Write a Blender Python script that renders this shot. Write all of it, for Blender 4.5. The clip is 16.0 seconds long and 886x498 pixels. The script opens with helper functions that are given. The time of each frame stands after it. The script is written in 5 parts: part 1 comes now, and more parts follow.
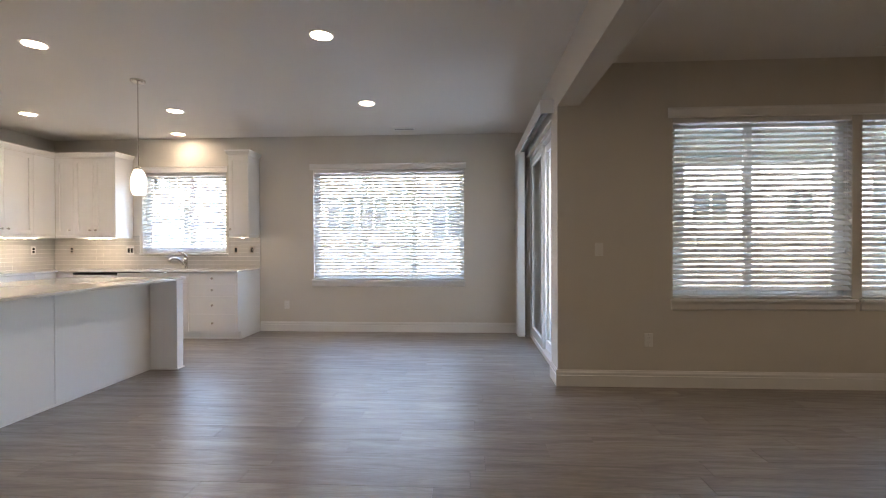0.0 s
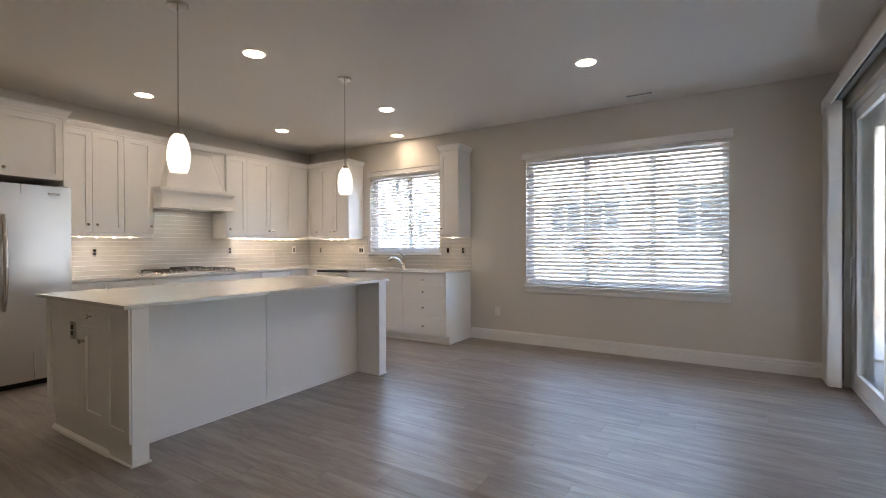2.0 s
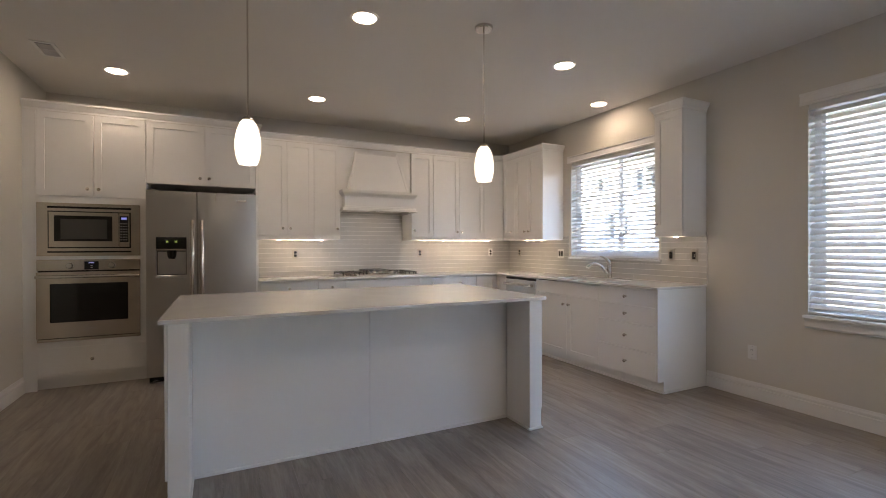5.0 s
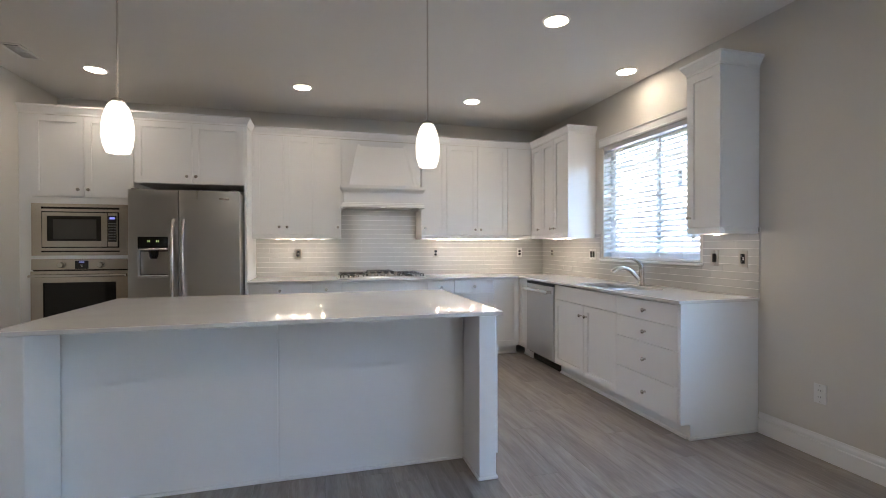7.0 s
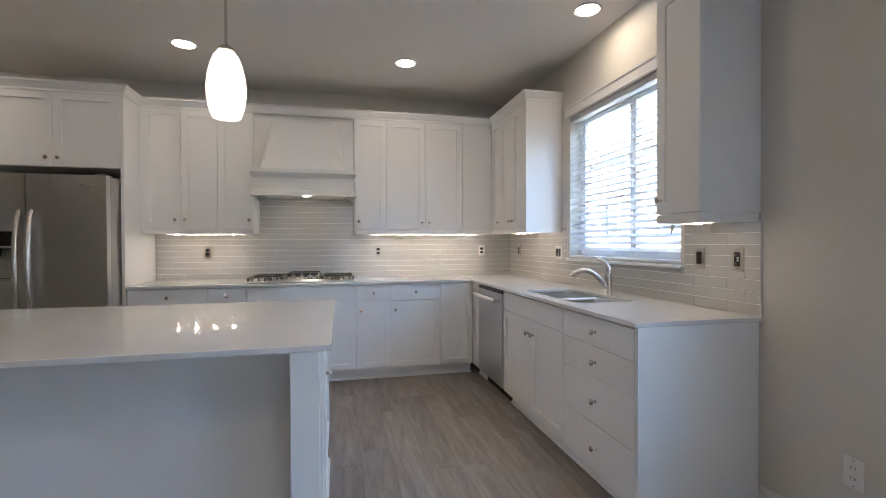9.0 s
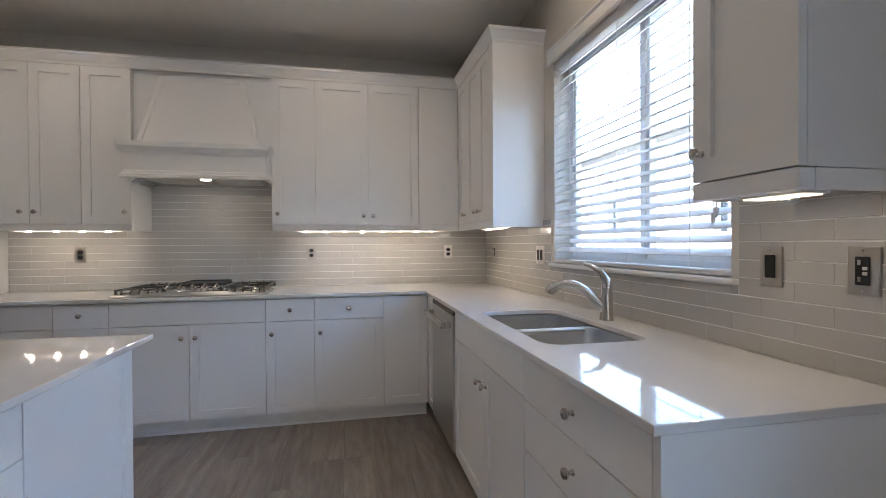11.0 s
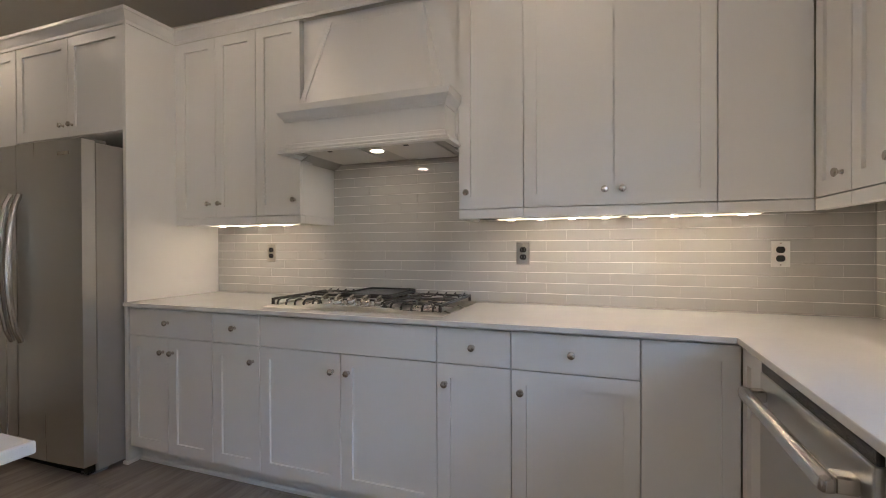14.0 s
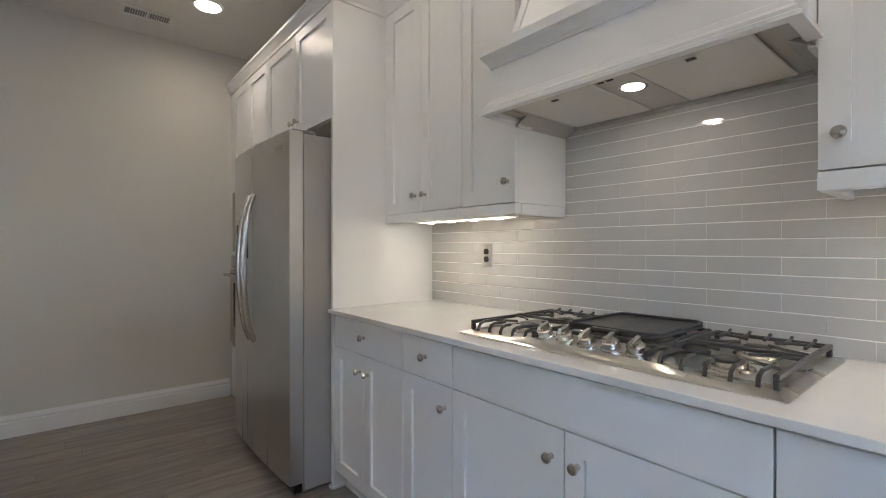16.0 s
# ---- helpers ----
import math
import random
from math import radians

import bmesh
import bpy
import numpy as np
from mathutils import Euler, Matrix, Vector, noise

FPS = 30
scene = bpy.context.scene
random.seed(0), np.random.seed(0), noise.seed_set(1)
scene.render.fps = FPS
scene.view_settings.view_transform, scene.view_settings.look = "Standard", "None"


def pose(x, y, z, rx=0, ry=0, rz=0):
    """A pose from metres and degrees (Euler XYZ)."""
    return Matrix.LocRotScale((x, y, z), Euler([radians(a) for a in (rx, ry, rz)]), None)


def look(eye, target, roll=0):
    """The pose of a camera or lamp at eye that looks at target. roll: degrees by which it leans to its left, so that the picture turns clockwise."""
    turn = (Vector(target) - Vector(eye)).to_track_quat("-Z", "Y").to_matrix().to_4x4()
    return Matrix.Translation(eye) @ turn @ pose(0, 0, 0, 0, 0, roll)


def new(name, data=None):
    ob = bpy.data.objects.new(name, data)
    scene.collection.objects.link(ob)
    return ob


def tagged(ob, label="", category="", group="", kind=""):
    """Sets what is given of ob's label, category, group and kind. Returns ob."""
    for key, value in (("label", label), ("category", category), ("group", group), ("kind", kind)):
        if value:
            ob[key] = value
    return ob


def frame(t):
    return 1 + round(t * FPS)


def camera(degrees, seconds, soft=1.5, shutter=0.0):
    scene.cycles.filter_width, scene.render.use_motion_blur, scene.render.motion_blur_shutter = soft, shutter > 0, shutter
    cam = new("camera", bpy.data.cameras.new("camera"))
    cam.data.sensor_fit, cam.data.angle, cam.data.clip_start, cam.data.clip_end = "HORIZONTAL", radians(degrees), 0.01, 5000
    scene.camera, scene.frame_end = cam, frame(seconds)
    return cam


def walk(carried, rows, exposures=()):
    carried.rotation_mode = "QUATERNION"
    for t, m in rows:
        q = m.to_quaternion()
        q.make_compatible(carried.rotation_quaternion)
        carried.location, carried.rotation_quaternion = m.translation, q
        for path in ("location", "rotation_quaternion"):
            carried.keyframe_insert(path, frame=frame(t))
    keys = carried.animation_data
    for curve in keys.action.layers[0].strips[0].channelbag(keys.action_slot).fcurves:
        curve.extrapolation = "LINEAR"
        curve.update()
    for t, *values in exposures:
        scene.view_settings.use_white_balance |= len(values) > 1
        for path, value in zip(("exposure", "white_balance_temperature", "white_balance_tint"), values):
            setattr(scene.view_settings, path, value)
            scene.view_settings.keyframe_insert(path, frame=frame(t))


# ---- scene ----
cam = camera(88.5, 16.0, soft=0.95)
PATH = [
    (0, (0.07, -0.082, 1.237), (-0.044, 1.915, 1.221), -0.2),
    (0.5, (0.074, 0.144, 1.238), (-0.32, 2.105, 1.225), -0.3),
    (1, (0.031, 0.376, 1.23), (-0.622, 2.267, 1.217), -0.2),
    (1.5, (-0.008, 0.631, 1.236), (-0.884, 2.429, 1.223), -0.2),
    (2, (-0.036, 0.929, 1.24), (-1.09, 2.629, 1.227), -0.2),
    (2.5, (-0.084, 1.197, 1.234), (-1.303, 2.782, 1.223), -0.2),
    (3, (-0.162, 1.442, 1.236), (-1.536, 2.895, 1.23), -0.2),
    (3.5, (-0.176, 1.715, 1.239), (-1.687, 3.026, 1.233), -0.2),
    (4, (-0.196, 1.937, 1.239), (-1.819, 3.106, 1.234), -0.2),
    (4.5, (-0.256, 2.151, 1.251), (-1.975, 3.173, 1.244), -0.2),
    (7, (-0.525, 3.484, 1.277), (-2.457, 4.0, 1.262), -0.1),
    (7.5, (-0.658, 3.73, 1.275), (-2.596, 4.222, 1.254), -0.4),
    (8, (-0.85, 4.023, 1.265), (-2.797, 4.48, 1.245), -0.4),
    (8.5, (-1.041, 4.247, 1.268), (-2.988, 4.701, 1.248), -0.2),
    (9, (-1.247, 4.472, 1.261), (-3.196, 4.918, 1.237), -0.2),
    (9.5, (-1.498, 4.673, 1.255), (-3.449, 5.113, 1.232), -0.3),
    (11.8, (-2.598, 5.368, 1.238), (-4.569, 5.709, 1.22), -0.3),
    (12, (-2.69, 5.398, 1.22), (-4.672, 5.666, 1.214), -0.4),
    (12.5, (-2.951, 5.392, 1.228), (-4.951, 5.431, 1.214), -0.2),
    (13, (-3.192, 5.372, 1.218), (-5.182, 5.173, 1.212), -0.1),
    (13.5, (-3.456, 5.367, 1.228), (-5.407, 4.927, 1.218), -0.2),
    (14, (-3.678, 5.309, 1.226), (-5.556, 4.62, 1.212), -0.2),
    (14.5, (-3.906, 5.21, 1.226), (-5.67, 4.266, 1.218), -0.1),
    (15, (-4.081, 5.104, 1.233), (-5.722, 3.960, 1.218), -0.1),
    (15.5, (-4.286, 5.017, 1.230), (-5.760, 3.668, 1.226), 0.0),
    (16, (-4.442, 4.889, 1.225), (-5.708, 3.341, 1.218), 0.0),
]
# stops, kelvin and tint: the clip's camera opens up a little in the dining room and cools down in the kitchen
EXPOSURES = [(0.0, 4.04, 6900, 15), (2.0, 3.66, 6900, 15), (4.5, 3.34, 7050, 17), (7.0, 3.67, 6050, 11), (9.5, 3.35, 6080, 12), (12.2, 3.01, 6680, 14), (13.0, 3.01, 7100, 14), (14.0, 3.07, 6780, 14), (16.0, 3.5, 5980, 9)]
walk(cam, [(t, look(eye, target, roll)) for t, eye, target, roll in PATH], EXPOSURES)

# strength of the sky and of the lamps
SKY, PENDANT, DOWNLIGHT, UNDERCAB, HOODLAMP = 0.43, 0.19, 6.5, 0.85, 9.0


# ---- world, sun, exposure ----
world = bpy.data.worlds.new("sky")
scene.world = world
world.use_nodes = True
wn = world.node_tree
sky = wn.nodes.new("ShaderNodeTexSky")
sky.sky_type = "NISHITA"
sky.sun_disc = False
sky.sun_elevation, sky.sun_rotation = radians(48), radians(200)
sky.air_density, sky.dust_density, sky.ozone_density = 1.0, 1.5, 1.0
wn.links.new(sky.outputs[0], wn.nodes["Background"].inputs[0])
wn.nodes["Background"].inputs[1].default_value = SKY

sun = new("sun", bpy.data.lights.new("sun", "SUN"))
sun.data.energy, sun.data.angle, sun.data.color = 1.6, radians(12), (1.0, 0.95, 0.88)
sun.matrix_world = look((-8, -22, 24), (0, 0, 0))


# ---- materials ----
def nodes_of(name):
    m = bpy.data.materials.new(name)
    m.use_nodes = True
    t = m.node_tree
    return m, t, t.nodes["Principled BSDF"]


def mat(name, col, rough=0.5, metal=0.0, var=0.06, scale=3.0, bump=0.0, bscale=120.0, stretch=(1, 1, 1), rvar=0.06,
        tint=0.0, coat=0.0, spec=0.5):
    """Colour with variation at two scales, uneven gloss and fine relief; tint varies it from piece to piece."""
    m, t, b = nodes_of(name)
    N, L = t.nodes.new, t.links.new
    tc, mp = N("ShaderNodeTexCoord"), N("ShaderNodeMapping")
    mp.inputs["Scale"].default_value = stretch
    L(tc.outputs["Object"], mp.inputs["Vector"])
    vec = mp.outputs["Vector"]
    info = N("ShaderNodeObjectInfo")
    shift = N("ShaderNodeVectorMath")
    shift.operation = "ADD"
    mul = N("ShaderNodeMath")
    mul.operation = "MULTIPLY"
    mul.inputs[1].default_value = 37.0
    L(info.outputs["Random"], mul.inputs[0])
    L(vec, shift.inputs[0])
    L(mul.outputs[0], shift.inputs[1])
    vec = shift.outputs[0]
    big, fine = N("ShaderNodeTexNoise"), N("ShaderNodeTexNoise")
    big.inputs["Scale"].default_value, big.inputs["Detail"].default_value = scale, 4
    fine.inputs["Scale"].default_value, fine.inputs["Detail"].default_value = bscale, 3
    L(vec, big.inputs["Vector"]), L(vec, fine.inputs["Vector"])
    mix = N("ShaderNodeMath")
    mix.operation = "MULTIPLY_ADD"
    L(fine.outputs[0], mix.inputs[0])
    mix.inputs[1].default_value = 0.35
    L(big.outputs[0], mix.inputs[2])
    rng = N("ShaderNodeMapRange")
    rng.inputs["From Min"].default_value, rng.inputs["From Max"].default_value = 0.35, 1.0
    rng.inputs["To Min"].default_value, rng.inputs["To Max"].default_value = 1 - var, 1 + var
    L(mix.outputs[0], rng.inputs["Value"])
    val = rng.outputs[0]
    if tint:
        tr = N("ShaderNodeMapRange")
        tr.inputs["To Min"].default_value, tr.inputs["To Max"].default_value = 1 - tint, 1 + tint
        L(info.outputs["Random"], tr.inputs["Value"])
        mm = N("ShaderNodeMath")
        mm.operation = "MULTIPLY"
        L(val, mm.inputs[0]), L(tr.outputs[0], mm.inputs[1])
        val = mm.outputs[0]
    hsv = N("ShaderNodeHueSaturation")
    hsv.inputs["Color"].default_value = (*col, 1)
    L(val, hsv.inputs["Value"])
    L(hsv.outputs[0], b.inputs["Base Color"])
    rr = N("ShaderNodeMapRange")
    rr.inputs["To Min"].default_value, rr.inputs["To Max"].default_value = max(0.02, rough - rvar), rough + rvar
    L(big.outputs[0], rr.inputs["Value"])
    L(rr.outputs[0], b.inputs["Roughness"])
    b.inputs["Metallic"].default_value = metal
    b.inputs["Coat Weight"].default_value = coat
    b.inputs["Specular IOR Level"].default_value = spec
    if bump:
        bp = N("ShaderNodeBump")
        bp.inputs["Strength"].default_value, bp.inputs["Distance"].default_value = 1.0, bump
        L(fine.outputs[0], bp.inputs["Height"])
        L(bp.outputs[0], b.inputs["Normal"])
    return m


def glow(name, col, power, base=(0.9, 0.9, 0.88)):
    m, t, b = nodes_of(name)
    b.inputs["Base Color"].default_value = (*base, 1)
    b.inputs["Roughness"].default_value = 0.25
    b.inputs["Emission Color"].default_value = (*col, 1)
    b.inputs["Emission Strength"].default_value = power
    return m


def wood_floor():
    """Grey-brown vinyl planks: long grain, darker cathedral streaks, tone from plank to plank."""
    m, t, b = nodes_of("vinyl plank")
    N, L = t.nodes.new, t.links.new
    tc, info = N("ShaderNodeTexCoord"), N("ShaderNodeObjectInfo")
    geo = N("ShaderNodeNewGeometry")
    seed = N("ShaderNodeMath")
    seed.operation = "MULTIPLY_ADD"
    L(info.outputs["Random"], seed.inputs[0])
    seed.inputs[1].default_value = 53.0
    isl = N("ShaderNodeMath")
    isl.operation = "MULTIPLY"
    isl.inputs[1].default_value = 31.0
    L(geo.outputs["Random Per Island"], isl.inputs[0])
    L(isl.outputs[0], seed.inputs[2])
    comb = N("ShaderNodeCombineXYZ")
    for k in range(3):
        L(seed.outputs[0], comb.inputs[k])
    add = N("ShaderNodeVectorMath")
    L(tc.outputs["Object"], add.inputs[0]), L(comb.outputs[0], add.inputs[1])
    mp = N("ShaderNodeMapping")
    mp.inputs["Scale"].default_value = (1.1, 9.0, 1.0)
    L(add.outputs[0], mp.inputs["Vector"])
    g1, g2 = N("ShaderNodeTexNoise"), N("ShaderNodeTexNoise")
    g1.inputs["Scale"].default_value, g1.inputs["Detail"].default_value, g1.inputs["Distortion"].default_value = 1.6, 6, 1.2
    g2.inputs["Scale"].default_value, g2.inputs["Detail"].default_value = 14, 5
    L(mp.outputs[0], g1.inputs["Vector"]), L(mp.outputs[0], g2.inputs["Vector"])
    mx = N("ShaderNodeMath")
    mx.operation = "MULTIPLY_ADD"
    L(g2.outputs[0], mx.inputs[0])
    mx.inputs[1].default_value = 0.45
    L(g1.outputs[0], mx.inputs[2])
    ramp = N("ShaderNodeValToRGB")
    ramp.color_ramp.elements[0].position, ramp.color_ramp.elements[0].color = 0.45, (0.180, 0.155, 0.137, 1)
    ramp.color_ramp.elements[1].position, ramp.color_ramp.elements[1].color = 0.95, (0.350, 0.312, 0.281, 1)
    mid = ramp.color_ramp.elements.new(0.68)
    mid.color = (0.255, 0.223, 0.198, 1)
    L(mx.outputs[0], ramp.inputs[0])
    tone = N("ShaderNodeMath")
    tone.operation = "FRACT"
    L(seed.outputs[0], tone.inputs[0])
    tr = N("ShaderNodeMapRange")
    tr.inputs["To Min"].default_value, tr.inputs["To Max"].default_value = 0.91, 1.10
    L(tone.outputs[0], tr.inputs["Value"])
    hsv = N("ShaderNodeHueSaturation")
    L(ramp.outputs[0], hsv.inputs["Color"]), L(tr.outputs[0], hsv.inputs["Value"])
    L(hsv.outputs[0], b.inputs["Base Color"])
    rr = N("ShaderNodeMapRange")
    rr.inputs["To Min"].default_value, rr.inputs["To Max"].default_value = 0.30, 0.46
    L(g2.outputs[0], rr.inputs["Value"])
    L(rr.outputs[0], b.inputs["Roughness"])
    bp = N("ShaderNodeBump")
    bp.inputs["Strength"].default_value, bp.inputs["Distance"].default_value = 0.6, 0.0006
    L(g2.outputs[0], bp.inputs["Height"])
    L(bp.outputs[0], b.inputs["Normal"])
    return m


def quartz():
    """White quartz with fine flecks and a few glints of darker stone."""
    m, t, b = nodes_of("quartz")
    N, L = t.nodes.new, t.links.new
    tc = N("ShaderNodeTexCoord")
    v, n = N("ShaderNodeTexVoronoi"), N("ShaderNodeTexNoise")
    v.inputs["Scale"].default_value = 160
    n.inputs["Scale"].default_value, n.inputs["Detail"].default_value = 5, 6
    L(tc.outputs["Object"], v.inputs["Vector"]), L(tc.outputs["Object"], n.inputs["Vector"])
    r = N("ShaderNodeValToRGB")
    r.color_ramp.elements[0].position, r.color_ramp.elements[0].color = 0.0, (0.60, 0.58, 0.55, 1)
    r.color_ramp.elements[1].position, r.color_ramp.elements[1].color = 0.22, (0.78, 0.77, 0.75, 1)
    L(v.outputs["Distance"], r.inputs[0])
    mr = N("ShaderNodeMapRange")
    mr.inputs["To Min"].default_value, mr.inputs["To Max"].default_value = 0.93, 1.05
    L(n.outputs[0], mr.inputs["Value"])
    h = N("ShaderNodeHueSaturation")
    L(r.outputs[0], h.inputs["Color"]), L(mr.outputs[0], h.inputs["Value"])
    L(h.outputs[0], b.inputs["Base Color"])
    b.inputs["Roughness"].default_value = 0.055
    return m


def pane_glass():
    m, t, b = nodes_of("window glass")
    N, L = t.nodes.new, t.links.new
    tr, gl, mix, fr = N("ShaderNodeBsdfTransparent"), N("ShaderNodeBsdfGlossy"), N("ShaderNodeMixShader"), N("ShaderNodeLayerWeight")
    tr.inputs[0].default_value = (0.93, 0.96, 0.95, 1)
    gl.inputs["Roughness"].default_value = 0.02
    pw, sc = N("ShaderNodeMath"), N("ShaderNodeMath")
    pw.operation, sc.operation = "POWER", "MULTIPLY_ADD"
    pw.inputs[1].default_value, sc.inputs[1].default_value, sc.inputs[2].default_value = 5.0, 1.6, 0.12
    sc.use_clamp = True
    L(fr.outputs["Facing"], pw.inputs[0]), L(pw.outputs[0], sc.inputs[0])
    L(sc.outputs[0], mix.inputs[0]), L(tr.outputs[0], mix.inputs[1]), L(gl.outputs[0], mix.inputs[2])
    L(mix.outputs[0], t.nodes["Material Output"].inputs[0])
    return m


PAINT = mat("greige wall paint", (0.655, 0.622, 0.563), 0.6, var=0.02, scale=1.2, bump=0.0004, bscale=260)
CEIL = mat("ceiling paint", (0.76, 0.735, 0.69), 0.75, var=0.02, scale=0.8, bump=0.0008, bscale=120)
TRIM = mat("white trim paint", (0.80, 0.79, 0.77), 0.38, var=0.02)
CAB = mat("white cabinet lacquer", (0.83, 0.825, 0.81), 0.36, var=0.015, scale=2, bump=0.0001, bscale=300)
STEEL = mat("brushed stainless steel", (0.62, 0.61, 0.595), 0.28, 1.0, var=0.015, scale=2, bump=0.00002, bscale=90, stretch=(1, 6, 0.15), rvar=0.02)
SATIN = mat("satin nickel", (0.62, 0.59, 0.55), 0.24, 1.0, var=0.03)
BRONZE = mat("oven steel, warm", (0.60, 0.55, 0.485), 0.22, 1.0, var=0.015, scale=2, bump=0.00002, bscale=90, stretch=(1, 0.15, 6), rvar=0.02)
BOWL = mat("sink steel", (0.70, 0.69, 0.67), 0.32, 1.0, var=0.04, scale=5, bscale=200, rvar=0.03)
IRON = mat("cast iron", (0.045, 0.043, 0.042), 0.30, 0.0, var=0.2, scale=30, bump=0.0004, bscale=500)
BLACK = mat("black plastic", (0.012, 0.012, 0.013), 0.25, var=0.1)
FARGLASS = mat("far window glass", (0.012, 0.015, 0.019), 0.06, var=0.1)
RIMSTEEL = mat("polished cooktop steel", (0.62, 0.595, 0.56), 0.29, 1.0, var=0.02, scale=2, bump=0.00002, bscale=90, stretch=(6, 0.15, 1))
DARKGLASS = mat("dark oven glass", (0.012, 0.011, 0.010), 0.06, var=0.1, rvar=0.02)
CASE = mat("fridge case enamel", (0.36, 0.345, 0.325), 0.38, var=0.04, bump=0.00005, bscale=300)
SCREEN = mat("perforated oven screen", (0.06, 0.058, 0.055), 0.35, var=0.08)
GREYP = mat("dark grey enamel", (0.20, 0.20, 0.195), 0.45, var=0.08)
TILE = mat("glazed tile, warm grey", (0.51, 0.50, 0.475), 0.035, var=0.02, scale=3, bump=0.00014, bscale=9, rvar=0.015, tint=0.02)
# Grout colour lightened to carry the glint that runs along the tile edges.
GLINT_GROUT = mat("grout", (0.82, 0.80, 0.77), 0.8, var=0.06, bump=0.0004, bscale=400)
SLAT = mat("white blind slat", (0.72, 0.72, 0.71), 0.42, var=0.02)
VANE = mat("white vinyl vane", (0.80, 0.80, 0.80), 0.5, var=0.03)
VINYL = mat("white vinyl frame", (0.80, 0.81, 0.82), 0.35, var=0.02)
PLATE = mat("wall plate", (0.78, 0.77, 0.74), 0.35, var=0.02)
HOODM = mat("hood liner metal", (0.50, 0.485, 0.46), 0.36, 0.7, var=0.03)
FILTER = mat("grease filter", (0.70, 0.68, 0.64), 0.5, 0.2, var=0.04)
SPLATE = mat("steel wall plate", (0.50, 0.47, 0.42), 0.3, 1.0, var=0.04)
CORD = mat("white cord", (0.75, 0.75, 0.73), 0.7)
FLOOR, QUARTZ, GLASS = wood_floor(), quartz(), pane_glass()
SHADE = glow("lit opal glass", (1.0, 0.86, 0.64), PENDANT, (0.50, 0.48, 0.44))
CAN = glow("lit lamp lens", (1.0, 0.82, 0.62), DOWNLIGHT)
LED = glow("lit diode", (1.0, 0.82, 0.62), UNDERCAB * 16)
STRIP = glow("lit strip lens", (1.0, 0.80, 0.57), UNDERCAB * 0.22)
HOODL = glow("lit hood lamp", (1.0, 0.85, 0.68), HOODLAMP)
BLUE = glow("blue display", (0.10, 0.16, 1.0), 0.06)
GREEN = glow("green display", (0.45, 0.75, 0.05), 0.06)
CONCRETE = mat("concrete", (0.42, 0.41, 0.39), 0.85, var=0.12, scale=1.5, bump=0.002, bscale=60)
GRASS = mat("pale gravel", (0.33, 0.305, 0.27), 0.9, var=0.3, scale=1.2, bump=0.02, bscale=40)
STUCCO = mat("cream siding", (0.40, 0.375, 0.335), 0.8, var=0.06, bump=0.002, bscale=80)
SIDING = mat("pale siding", (0.64, 0.63, 0.60), 0.75, var=0.05, bump=0.002, bscale=60)
ROOF = mat("grey shingle", (0.16, 0.155, 0.15), 0.85, var=0.25, scale=6, bump=0.01, bscale=30)
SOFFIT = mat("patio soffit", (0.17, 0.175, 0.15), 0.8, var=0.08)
FENCEW = mat("weathered fence board", (0.34, 0.28, 0.23), 0.85, var=0.2, stretch=(8, 8, 1), tint=0.15)


# ---- mesh helpers ----
def place(bm, f):
    """Carry a mesh built along a wall (along it, out from it, up) into the room."""
    for v in bm.verts:
        v.co = Vector(f(*v.co))
    bmesh.ops.recalc_face_normals(bm, faces=bm.faces[:])
    return bm


def mesh_of(name, bm, material, smooth=False):
    bmesh.ops.recalc_face_normals(bm, faces=bm.faces[:])
    me = bpy.data.meshes.new(name)
    bm.to_mesh(me)
    bm.free()
    me.materials.append(material)
    if smooth:
        for p in me.polygons:
            p.use_smooth = True
        me.set_sharp_from_angle(angle=radians(38))
    return me


def part(name, bm, material, parent=None, label="", smooth=False):
    me = bm if isinstance(bm, bpy.types.Mesh) else mesh_of(name, bm, material, smooth)
    ob = new(name, me)
    if parent:
        ob.parent = parent
        up = parent
        m = Matrix.Identity(4)
        while up:
            m = up.matrix_basis.copy() if up.parent is None else m
            up = up.parent
        ob.matrix_parent_inverse = m.inverted() if parent.parent is None else Matrix.Identity(4)
    if label:
        ob["label"] = label
    return ob


def thing(name, at, label, category, group="", kind=""):
    ob = new(name)
    ob.empty_display_size = 0.1
    ob.matrix_basis = Matrix.Translation(at)
    return tagged(ob, label, category, group, kind)


def box(bm, u0, u1, d0, d1, z0, z1, bev=0.0, seg=1):
    r = bmesh.ops.create_cube(bm, size=1)
    for v in r["verts"]:
        v.co = Vector(((u0 + u1) / 2 + v.co.x * (u1 - u0), (d0 + d1) / 2 + v.co.y * (d1 - d0), (z0 + z1) / 2 + v.co.z * (z1 - z0)))
    if bev:
        es = list({e for v in r["verts"] for e in v.link_edges})
        bmesh.ops.bevel(bm, geom=es, offset=bev, segments=seg, affect="EDGES", profile=0.5)
    return bm


def B(*args, **kw):
    return box(bmesh.new(), *args, **kw)


